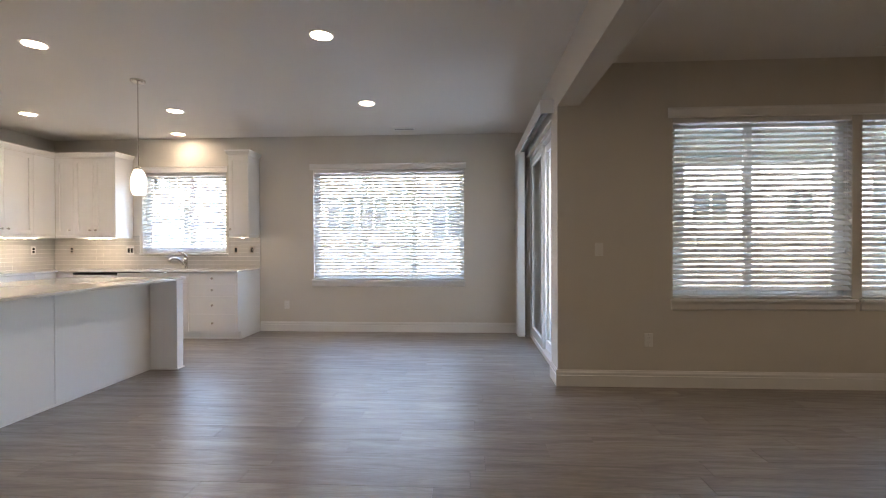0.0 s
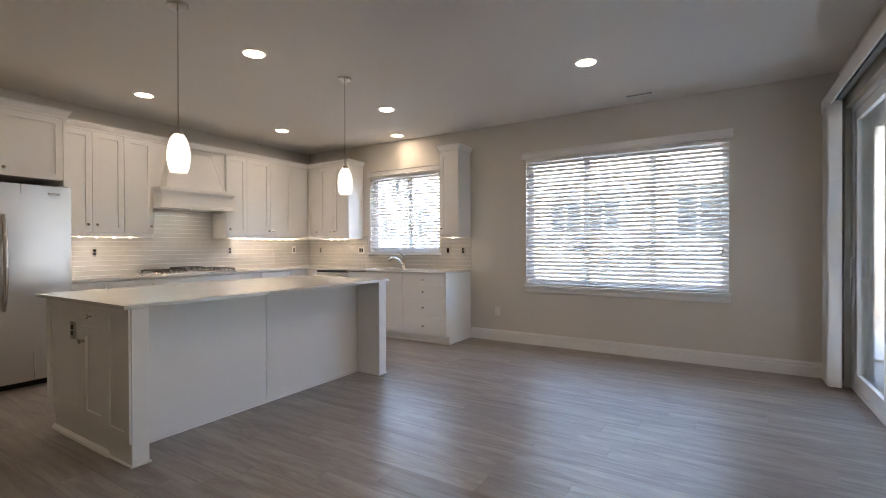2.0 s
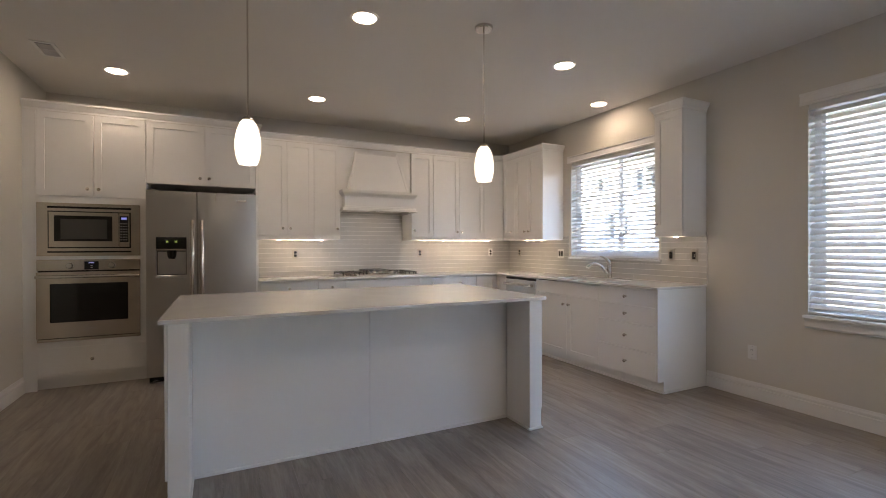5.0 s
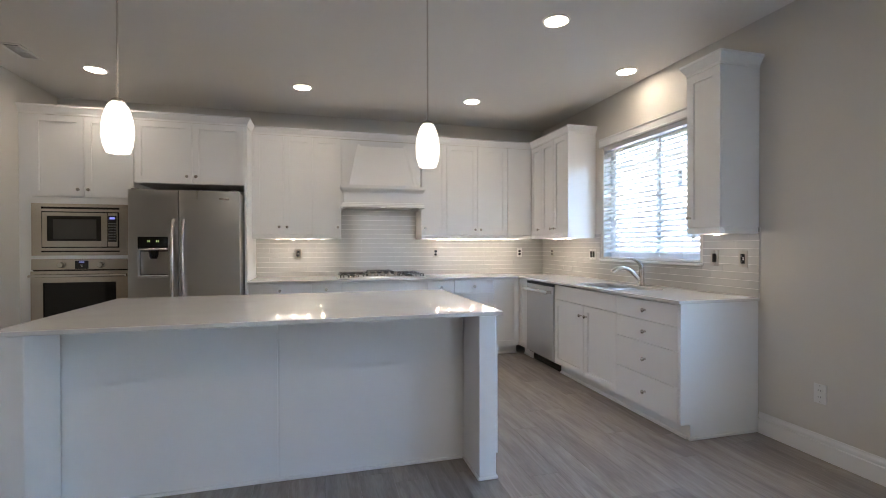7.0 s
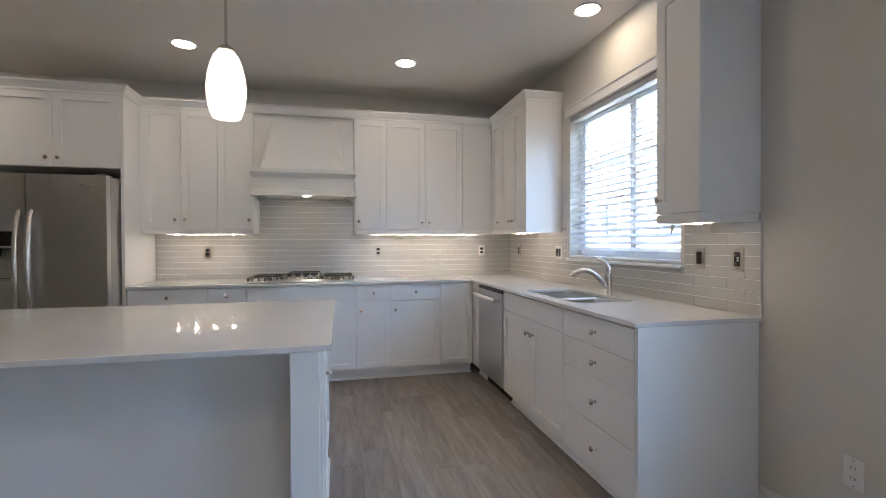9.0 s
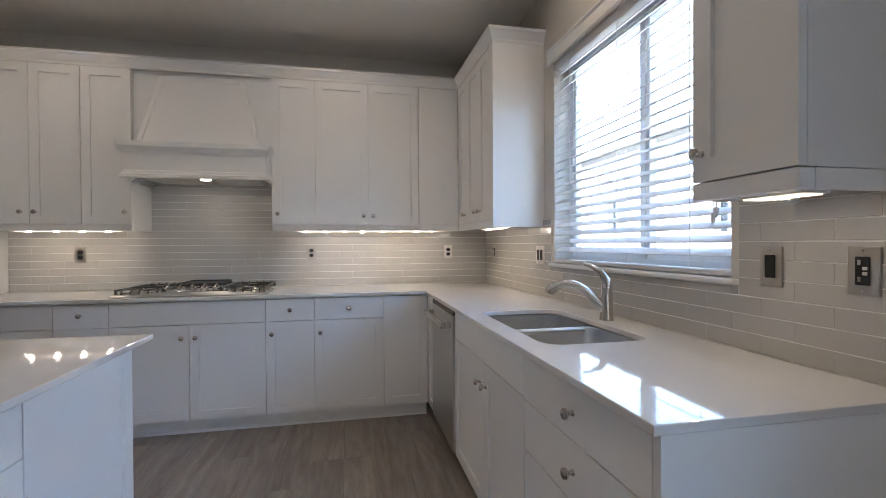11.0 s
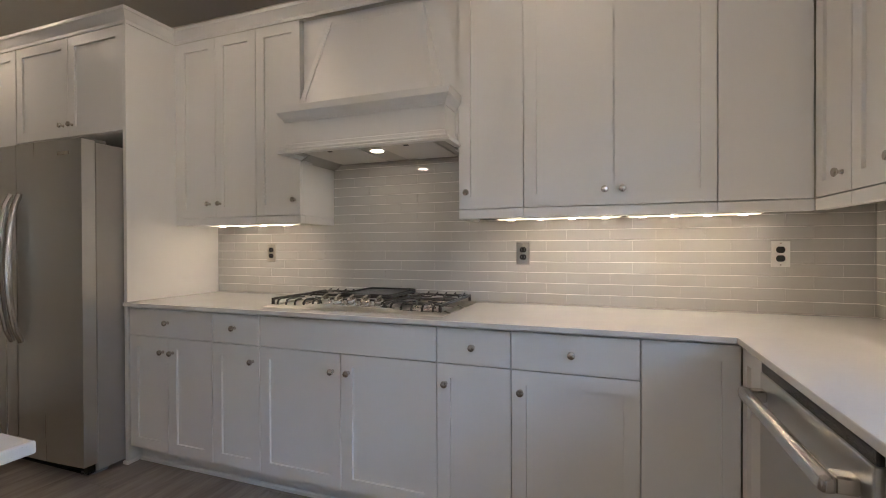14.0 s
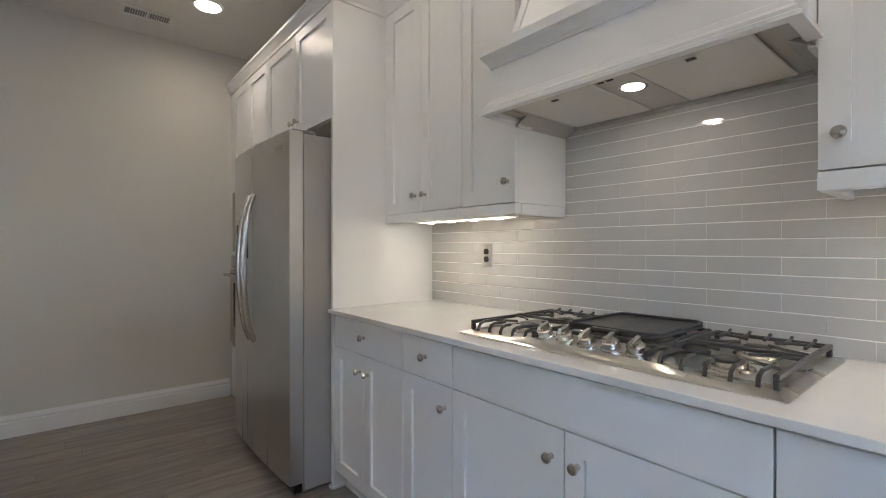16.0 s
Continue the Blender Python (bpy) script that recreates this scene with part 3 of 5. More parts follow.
for z0, z1 in ((ZT, 0.341), (0.341, 0.577), (0.577, 0.738), (0.738, 0.885)):
    flat_front(Wn, -3.640, -2.994, z0, z1, FD, c, knobs=((-3.307, (z0 + z1) / 2),))
bm = bmesh.new()
box(bm, -2.992, -2.970, 0.002, FD, 0.104, CT)
box(bm, -2.992, -2.970, 0.002, FD - 0.075, 0.0, 0.104)
part("end_panel", place(bm, Wn), CAB, c)
part("end_shoe", place(B(-2.970, -2.960, 0.002, FD - 0.066, 0, 0.018, bev=0.003), Wn), CAB, c)


# ---- worktop, sink, tap ----
CX, CY = XR + 0.670, YW - 0.662
SX0, SX1, SY0, SY1 = -4.375, -3.610, 5.800, 6.195
outer = [(XR + 0.002, 2.762), (CX, 2.762), (CX, CY), (-2.960, CY), (-2.960, YW - 0.002), (XR + 0.002, YW - 0.002)]
top = new("countertop", mesh_of("countertop", filled(outer, [rrect(SX0, SX1, SY0, SY1, 0.075)], CT, 0.917, 0.003), QUARTZ))
tagged(top, "white flecked quartz countertop round the corner, with a sink cut-out", "countertop")


def sink():
    s = thing("sink", ((SX0 + SX1) / 2, (SY0 + SY1) / 2, 0.70), "undermount stainless steel sink with two bowls", "sink")
    xm = -4.02
    for a, b in ((SX0 - 0.004, xm - 0.012), (xm + 0.012, SX1 + 0.004)):
        bm = bmesh.new()
        y0, y1 = SY0 - 0.004, SY1 + 0.004
        loops = []
        for z, ins, r in ((0.893, -0.006, 0.075), (0.890, 0.0, 0.072), (0.78, 0.004, 0.07), (0.715, 0.010, 0.066), (0.700, 0.030, 0.05)):
            loops.append([bm.verts.new((x, y, z)) for x, y in rrect(a + ins, b - ins, y0 + ins, y1 - ins, r)])
        for p, q in zip(loops, loops[1:]):
            for k in range(len(p)):
                bm.faces.new([p[k], p[(k + 1) % len(p)], q[(k + 1) % len(q)], q[k]])
        bm.faces.new(loops[-1])
        bowl = part("bowl", bm, BOWL, s, smooth=True)
        for v in bowl.data.polygons:
            v.flip()
        part("drain", lathe(bmesh.new(), [(0.055, 0.7005), (0.055, 0.703), (0.045, 0.704), (0.040, 0.7015), (0, 0.7012)], Matrix.Translation(((a + b) / 2, (y0 + y1) / 2 + 0.02, 0)), 24), SATIN, bowl, smooth=True)
    part("divider", B(xm - 0.019, xm + 0.019, SY0 - 0.002, SY1 + 0.002, 0.875, 0.889, bev=0.006, seg=3), BOWL, s, smooth=True)


sink()


def faucet():
    x, y = -4.013, 6.262
    t = thing("kitchen_faucet", (x, y, 0.917), "brushed nickel pull-out kitchen faucet with a lever", "faucet")
    part("body", lathe(bmesh.new(), [(0, 0.917), (0.030, 0.917), (0.030, 0.921), (0.0265, 0.926), (0.0245, 1.00), (0.024, 1.055), (0.0245, 1.058), (0.023, 1.062), (0, 1.066)], Matrix.Translation((x, y, 0)), 24), SATIN, t, smooth=True)
    dx, dy = -0.42, -0.907
    path = [(0.0, 0.955), (0.03, 0.985), (0.06, 1.018), (0.09, 1.046), (0.12, 1.064), (0.15, 1.072), (0.18, 1.070), (0.195, 1.065)]
    part("spout", sweep(bmesh.new(), [(x + dx * s, y + dy * s, z) for s, z in path], [0.021, 0.0205, 0.019, 0.0175, 0.017, 0.017, 0.018, 0.019], 16), SATIN, t, smooth=True)
    part("spray_head", sweep(bmesh.new(), [(x + dx * s, y + dy * s, z) for s, z in ((0.194, 1.0655), (0.218, 1.055), (0.236, 1.042), (0.243, 1.030))], [0.0200, 0.0225, 0.0240, 0.0225], 16), SATIN, t, smooth=True)
    part("lever", sweep(bmesh.new(), [(x, y, 1.058), (x, y - 0.002, 1.090), (x - 0.018, y - 0.018, 1.125), (x - 0.050, y - 0.045, 1.150), (x - 0.075, y - 0.066, 1.158)], [0.0225, 0.020, 0.014, 0.009, 0.007], 14, 0.75), SATIN, t, smooth=True)


faucet()


# ---- wall cabinets ----
UD, UB, UT = 0.333, 1.400, 2.480      # face of the doors, their foot and head
CROWN = [(0, 0), (0.005, 0), (0.005, 0.018), (0.012, 0.028), (0.030, 0.060), (0.035, 0.064), (0.035, 0.082), (0, 0.082)]


def upper_unit(f, u0, u1, label, d=UD, z0=UB, z1=UT, rail=True):
    c = thing("wall_cabinet", f((u0 + u1) / 2, 0.15, z0), label, "cabinet", "wall cabinets")
    part("body", place(B(u0 + 0.0004, u1 - 0.0004, 0.002, d - 0.0205, z0, z1), f), CAB, c)
    if rail:
        part("light_rail", place(B(u0 + 0.0004, u1 - 0.0004, d - 0.040, d, z0 - 0.045, z0 - 0.002, bev=0.002), f), CAB, c)
    return c


def crown(f, u0, u1, d, parent, m0=0.0, m1=0.0, z=UT):
    part("crown_moulding", place(profile_bar(bmesh.new(), CROWN, u0, u1, m0, m1), lambda u, q, h: f(u, q + d, h + z + 0.001)), CAB, parent)


c = upper_unit(R, 2.781, 3.391, "tall white shaker wall cabinet with two doors")
part("filler", place(B(2.7605, 2.7806, 0.012, UD - 0.004, UB - 0.045, UT), R), CAB, c)
shaker(R, 2.781, 3.088, UB, UT, UD, c, knobs=((3.040, 1.482),))
shaker(R, 3.088, 3.391, UB, UT, UD, c, knobs=((3.122, 1.482),))
crown(R, 2.7605, 3.391, UD, c)
c = upper_unit(R, 3.391, 3.700, "narrow white shaker wall cabinet with one door beside the hood")
shaker(R, 3.391, 3.700, UB, UT, UD, c, knobs=((3.662, 1.485),))
part("light_rail_return", place(B(3.682, 3.700, 0.012, UD - 0.0405, UB - 0.045, UB - 0.002), R), CAB, c)
crown(R, 3.391, 4.622, UD, c)
c = upper_unit(R, 4.622, 4.935, "narrow white shaker wall cabinet with one door beside the hood")
shaker(R, 4.622, 4.935, UB, UT, UD, c, knobs=((4.664, 1.48),))
part("light_rail_return", place(B(4.622, 4.640, 0.012, UD - 0.0405, UB - 0.045, UB - 0.002), R), CAB, c)
crown(R, 4.622, 4.935, UD, c)
c = upper_unit(R, 4.935, 5.716, "tall white shaker wall cabinet with two doors")
shaker(R, 4.935, 5.325, UB, UT, UD, c, knobs=((5.288, 1.468),))
shaker(R, 5.325, 5.716, UB, UT, UD, c, knobs=((5.360, 1.468),))
crown(R, 4.935, 5.716, UD, c)
c = upper_unit(R, 5.716, 6.036, "white corner wall cabinet with a plain panel")
flat_front(R, 5.716, 6.036, UB, UT, UD, c, name="panel")
crown(R, 5.716, YW - UD, UD, c, 0, -1)
c = upper_unit(Wn, -5.774, -5.500, "narrow white shaker wall cabinet in the corner")
shaker(Wn, -5.7735, -5.500, UB, UT, UD, c, knobs=((-5.560, 1.468),))
crown(Wn, XR + UD, -5.500, UD, c, 1, 0)
c = upper_unit(Wn, -5.500, -4.885, "tall white shaker wall cabinet beside the kitchen window")
shaker(Wn, -5.500, -5.205, UB, UT, UD, c, knobs=((-5.250, 1.468),))
shaker(Wn, -5.205, -4.903, UB, UT, UD, c, knobs=((-5.165, 1.468),))
part("end_panel", place(B(-4.902, -4.884, 0.0015, UD + 0.001, UB - 0.046, UT + 0.0005), Wn), CAB, c)
crown(Wn, -5.500, -4.884, UD, c, 0, 1)
part("crown_return", place(profile_bar(bmesh.new(), CROWN, 0.002, UD, 0, 1), lambda u, q, h: (-4.884 + q, YW - u, h + UT + 0.001)), CAB, c)
c = upper_unit(Wn, -3.250, -2.966, "narrow white shaker wall cabinet with one door by the dining wall")
shaker(Wn, -3.250, -2.966, UB, UT, UD, c, knobs=((-3.218, 1.47),))
for a, b in ((-3.250, -3.234), (-2.982, -2.966)):
    part("light_rail_return", place(B(a, b, 0.012, UD - 0.0405, UB - 0.045, UB - 0.002), Wn), CAB, c)
crown(Wn, -3.250, -2.966, UD, c, -1, 1)
for s, u in ((1, -2.966), (-1, -3.250)):
    part("crown_return", place(profile_bar(bmesh.new(), CROWN, 0.002, UD, 0, 1), lambda a, q, h: (u + s * q, YW - a, h + UT + 0.001)), CAB, c)


def strip_light(f, u0, u1, d0, d1):
    s = thing("under_cabinet_light", f((u0 + u1) / 2, (d0 + d1) / 2, UB - 0.02), "lit warm strip light under the wall cabinets", "light", "under-cabinet lights")
    part("housing", place(B(u0, u1, d0, d1, UB - 0.044, UB - 0.0005, bev=0.003), f), PLATE, s)
    part("lens", place(B(u0 + 0.01, u1 - 0.01, d0 + 0.012, d1 - 0.012, UB - 0.048, UB - 0.0442), f), STRIP, s, "glowing warm lens")
    n = max(1, round((u1 - u0) / 0.145))
    for k in range(n):
        u = u0 + (u1 - u0) * (k + 0.5) / n
        part("diode", place(B(u - 0.014, u + 0.014, (d0 + d1) / 2 - 0.012, (d0 + d1) / 2 + 0.012, UB - 0.0498, UB - 0.0482), f), LED, s)


for f, u0, u1 in ((R, 2.93, 3.58), (R, 4.78, 5.36), (R, 5.38, 5.90), (Wn, -5.45, -5.00), (Wn, -3.20, -3.03)):
    strip_light(f, u0, u1, 0.17, 0.25)


# ---- range hood ----
def range_hood():
    h = thing("range_hood", R(4.16, 0.25, 1.70), "white wooden range hood with a tapered chimney over the cooktop", "range hood")
    y0, y1, D = 3.7025, 4.6195, 0.480
    part("back_panel", place(B(y0, y1, 0.012, 0.300, 1.945, UT), R), CAB, h)
    part("skirt", place(B(y0 + 0.016, y1 - 0.016, D - 0.020, D, 1.725, 1.925), R), CAB, h)
    for u in (y0 + 0.016, y1 - 0.034):
        part("side_board", place(B(u, u + 0.018, 0.012, D - 0.0205, 1.725, 1.925), R), CAB, h)
    for u in (y0 - 0.001, y1 - 0.0155):
        part("filler_strip", place(B(u, u + 0.0165, 0.25, 0.331, 1.690, 1.925), R), CAB, h)
    part("shelf", place(B(y0 + 0.002, y1 - 0.002, 0.30, D + 0.010, 1.9255, 1.944, bev=0.003), R), CAB, h)
    cove = [(0, 1.870), (0.004, 1.870), (0.010, 1.885), (0.026, 1.905), (0.032, 1.915), (0.034, 1.947), (0, 1.947)]
    foot = [(0, 1.704), (0.030, 1.704), (0.032, 1.713), (0.020, 1.720), (0.022, 1.728), (0.012, 1.738), (0.010, 1.752), (0, 1.758)]
    for nm, pr in (("upper_moulding", cove), ("lower_moulding", foot)):
        part(nm, place(profile_bar(bmesh.new(), pr, y0 + 0.016, y1 - 0.016, -1, 1), lambda u, d, z: R(u, d + D + 0.0005, z)), CAB, h)
        for u, s in ((y0 + 0.016, -1), (y1 - 0.016, 1)):
            part(nm, place(profile_bar(bmesh.new(), pr, UD + 0.004, D + 0.0005, 0, 1), lambda a, d, z: R(u + s * d * 1.0, a, z)), CAB, h)
    # the tapered chimney, with strips along its edges
    b0, b1, t0, t1 = (3.780, 0.455), (4.545, 0.455), (3.885, 0.330), (4.435, 0.330)
    zb, zt = 1.9445, 2.440
    bm = bmesh.new()
    vs = [bm.verts.new(p) for p in ((b0[0], 0.301, zb), (b1[0], 0.301, zb), (b1[0], b1[1], zb), (b0[0], b0[1], zb), (t0[0], 0.301, zt), (t1[0], 0.301, zt), (t1[0], t1[1], zt), (t0[0], t0[1], zt))]
    for q in ((0, 1, 2, 3), (4, 5, 6, 7), (0, 1, 5, 4), (1, 2, 6, 5), (2, 3, 7, 6), (3, 0, 4, 7)):
        bm.faces.new([vs[k] for k in q])
    part("chimney", place(bm, R), CAB, h)
    for a, b, s in ((b0, t0, 1), (b1, t1, -1)):
        bm = bmesh.new()
        rows = []
        for (u, d), z in ((a, zb), (b, zt)):
            rows.append([bm.verts.new(p) for p in ((u, d - 0.004, z), (u + s * 0.030, d - 0.004, z), (u + s * 0.030, d + 0.006, z + 0.002), (u, d + 0.006, z + 0.002))])
        for k in range(4):
            bm.faces.new([rows[0][k], rows[0][(k + 1) % 4], rows[1][(k + 1) % 4], rows[1][k]])
        bm.faces.new(rows[0]), bm.faces.new(rows[1])
        part("edge_strip", place(bm, R), CAB, h)
    part("top_strip", place(B(t0[0], t1[0], 0.322, 0.338, zt - 0.03, zt + 0.002), R), CAB, h)
    # the steel liner: sloping flanges down to the cabinets, two grease filters and a lamp
    part("liner", place(B(y0 + 0.060, y1 - 0.060, 0.040, D - 0.030, 1.7260, 1.7320), R), HOODM, h, "stainless steel hood liner")
    for u, v in ((y0 + 0.001, y0 + 0.060), (y1 - 0.001, y1 - 0.060)):
        bm = bmesh.new()
        rows = [[bm.verts.new(p) for p in ((u, d, 1.6920), (v, d, 1.7260), (v, d, 1.7320), (u, d, 1.7000))] for d in (0.0100, 0.331)]
        for k in range(4):
            bm.faces.new([rows[0][k], rows[0][(k + 1) % 4], rows[1][(k + 1) % 4], rows[1][k]])
        bm.faces.new(rows[0]), bm.faces.new(rows[1])
        part("side_flange", place(bm, R), HOODM, h)
        part("front_flange", place(B(min(u, v), max(u, v), 0.3315, D - 0.021, 1.7220, 1.7280), R), HOODM, h)
    part("back_flange", place(B(y0 + 0.060, y1 - 0.060, 0.0100, 0.0395, 1.7140, 1.7300, bev=0.002), R), HOODM, h)
    part("front_lip", place(B(y0 + 0.040, y1 - 0.040, D - 0.0295, D - 0.0205, 1.7140, 1.7340, bev=0.002), R), HOODM, h)
    for a, b in ((3.795, 4.100), (4.232, 4.525)):
        flt = part("grease_filter", place(B(a, b, 0.055, 0.452, 1.7170, 1.7255, bev=0.003), R), FILTER, h, "flat pale grease filter")
        part("latch", place(B((a + b) / 2 - 0.012, (a + b) / 2 + 0.012, 0.405, 0.420, 1.7145, 1.7168), R), BLACK, flt)
    part("control_strip", place(B(4.106, 4.226, 0.045, 0.460, 1.7210, 1.7255), R), HOODM, h)
    lamp = part("lamp", place(lathe(bmesh.new(), [(0.0, 1.7185), (0.030, 1.7185), (0.033, 1.7208)], Matrix.Translation((4.170, 0.318, 0)), 20), R), HOODL, h, "lit round lamp")
    part("lamp_ring", place(lathe(bmesh.new(), [(0.0335, 1.7208), (0.042, 1.7195), (0.044, 1.7209)], Matrix.Translation((4.170, 0.318, 0)), 20), R), SATIN, lamp)
    for u in (4.120, 4.150):
        part("switch", place(B(u, u + 0.018, 0.428, 0.443, 1.7175, 1.7208), R), BLACK, h)


range_hood()


# ---- cooktop ----
def burner_grate(a, b, d0, df, z, zg, centres):
    """Cast bars: a frame, bent fingers in front and behind, and four spokes towards each burner."""
    g = bmesh.new()
    w = 0.0062
    for u in (a + w, b - w):
        box(g, u - w, u + w, d0 + 0.020, df - 0.004, zg - 0.013, zg, 0.002)
        for d in (d0 + 0.026, df - 0.012):
            box(g, u - w, u + w, d - 0.008, d + 0.008, z + 0.0105, zg - 0.0125, 0.002)
    dm = (centres[0] + centres[1]) / 2
    for d in (d0 + 0.026, dm):
        box(g, a + 2 * w, b - 2 * w, d - w, d + w, zg - 0.012, zg - 0.001, 0.002)
    n = 5
    for k in range(n):
        u = a + (b - a) * (k + 0.75) / (n + 0.5)
        reach = 0.125 if k in (0, n - 1) else 0.085 if k in (1, n - 2) else 0.055
        sweep(g, [(u, df - reach, zg - 0.005), (u, df - 0.032, zg - 0.004), (u, df - 0.014, zg - 0.010), (u, df - 0.006, zg - 0.024), (u, df - 0.004, z + 0.0115)], 0.0054, 6)
        sweep(g, [(u, d0 + 0.012, zg + 0.004), (u, d0 + 0.030, zg - 0.003), (u, d0 + 0.030 + reach * 0.7, zg - 0.005)], 0.0050, 6)
    um = (a + b) / 2
    for d in centres:
        for su in (-1, 1):
            for sd in (-1, 1):
                sweep(g, [(um + su * 0.034, d + sd * 0.026, zg - 0.004), (um + su * 0.070, d + sd * 0.054, zg - 0.004), (um + su * (b - a) * 0.47, d + sd * 0.074, zg - 0.006)], 0.0046, 6)
    return g


def cooktop():
    u0, u1, d0, d1 = 3.655, 4.628, 0.055, 0.582
    c = thing("gas_cooktop", R(4.12, 0.29, 0.917), "stainless steel gas cooktop with five knobs and a griddle", "cooktop")
    z = 0.9175
    # a tray with a sloping outer rim round a lower well
    outer, inner = [(u0, d0), (u1, d0), (u1, d1), (u0, d1)], [(u0 + 0.028, d0 + 0.022), (u1 - 0.028, d0 + 0.022), (u1 - 0.028, d1 - 0.034), (u0 + 0.028, d1 - 0.034)]
    bm = bmesh.new()
    rings = [[bm.verts.new((u, d, h)) for u, d in ring] for ring, h in ((outer, z), (outer, z + 0.003), (inner, z + 0.013), (inner, z + 0.006))]
    for p, q in zip(rings, rings[1:]):
        for k in range(4):
            bm.faces.new([p[k], p[(k + 1) % 4], q[(k + 1) % 4], q[k]])
    bm.faces.new(rings[0]), bm.faces.new(rings[-1])
    part("tray", place(bm, R), RIMSTEEL, c)
    # the raised control panel runs down into the rim at both sides in a long curve
    bm, rows = bmesh.new(), []
    for k in range(33):
        u = 3.860 + 0.570 * k / 32
        t = min(1.0, max(0.0, min((u - 3.860) / 0.095, (4.430 - u) / 0.095)))
        w = t * t * (3 - 2 * t)
        back, top = d1 - 0.036 - 0.084 * w, z + 0.0135 + 0.026 * w
        rows.append([bm.verts.new(p) for p in ((u, d1 - 0.012, z + 0.0075), (u, d1 - 0.030, z + 0.0140 + 0.008 * w), (u, back + 0.020 * w + 0.003, top), (u, back, top - 0.002), (u, back - 0.003 * w - 0.001, z + 0.0062))])
    for p, q in zip(rows, rows[1:]):
        for k in range(5):
            bm.faces.new([p[k], p[(k + 1) % 5], q[(k + 1) % 5], q[k]])
    bm.faces.new(rows[0]), bm.faces.new(rows[-1])
    part("control_panel", place(bm, R), RIMSTEEL, c, smooth=True)
    for k in range(5):
        u = 3.992 + 0.074 * k
        m = Matrix.Translation((u, d1 - 0.064, z + 0.029)) @ Euler((radians(-17), 0, 0)).to_matrix().to_4x4()
        kn = part("knob", place(lathe(bmesh.new(), [(0, 0), (0.028, 0), (0.028, 0.005), (0.0235, 0.008), (0.0245, 0.022), (0.021, 0.027), (0, 0.028)], m, 20), R), SATIN, c, "satin steel knob", smooth=True)
        g = B(-0.0065, 0.0065, -0.0235, 0.0235, 0.026, 0.043, bev=0.004, seg=2)
        for v in g.verts:
            v.co = m @ v.co
        part("grip", place(g, R), SATIN, kn)
    zg = z + 0.046
    for a, b, df in ((u0 + 0.022, 3.968, d1 - 0.034), (4.318, u1 - 0.022, d1 - 0.034)):
        cs = (d0 + 0.125, d0 + 0.335)
        part("grate", place(burner_grate(a, b, d0, df, z, zg, cs), R), IRON, c, "black cast iron grate")
        for d in cs:
            um = (a + b) / 2
            br = part("burner", place(lathe(bmesh.new(), [(0, z + 0.0062), (0.060, z + 0.0062), (0.056, z + 0.012), (0.044, z + 0.015), (0.040, z + 0.024), (0, z + 0.025)], Matrix.Translation((um, d, 0)), 24), R), SATIN, c, "bare metal burner", smooth=True)
            part("burner_cap", place(lathe(bmesh.new(), [(0, z + 0.0251), (0.034, z + 0.0251), (0.034, z + 0.030), (0.030, z + 0.033), (0, z + 0.034)], Matrix.Translation((um, d, 0)), 22), R), IRON, br, smooth=True)
    g = bmesh.new()
    for d in (d0 + 0.025, d0 + 0.19, d1 - 0.135):
        box(g, 3.98, 4.305, d - 0.0075, d + 0.0075, zg - 0.010, zg, 0.002)
    for u in (3.986, 4.06, 4.225, 4.299):
        box(g, u - 0.0075, u + 0.0075, d0 + 0.02, d1 - 0.13, zg - 0.012, zg - 0.002, 0.002)
        for d in (d0 + 0.027, d1 - 0.137):
            box(g, u - 0.0065, u + 0.0065, d - 0.005, d + 0.005, z + 0.0065, zg - 0.004)
    part("grate", place(g, R), IRON, c, "black cast iron grate")
    # the griddle: a plate with a rounded rim and a lip in front
    ring = rrect(3.995, 4.290, d0 + 0.02, d0 + 0.370, 0.03)
    gd = part("griddle", place(filled(ring, [], zg + 0.002, zg + 0.014, 0.004), R), IRON, c, "black cast iron griddle plate", smooth=False)
    part("rim", place(filled(ring, [rrect(4.005, 4.280, d0 + 0.030, d0 + 0.360, 0.024)], zg + 0.0142, zg + 0.023, 0.003), R), IRON, gd)
    part("lip", place(B(4.10, 4.19, d0 + 0.3605, d0 + 0.392, zg + 0.008, zg + 0.020, bev=0.004), R), IRON, gd)


cooktop()


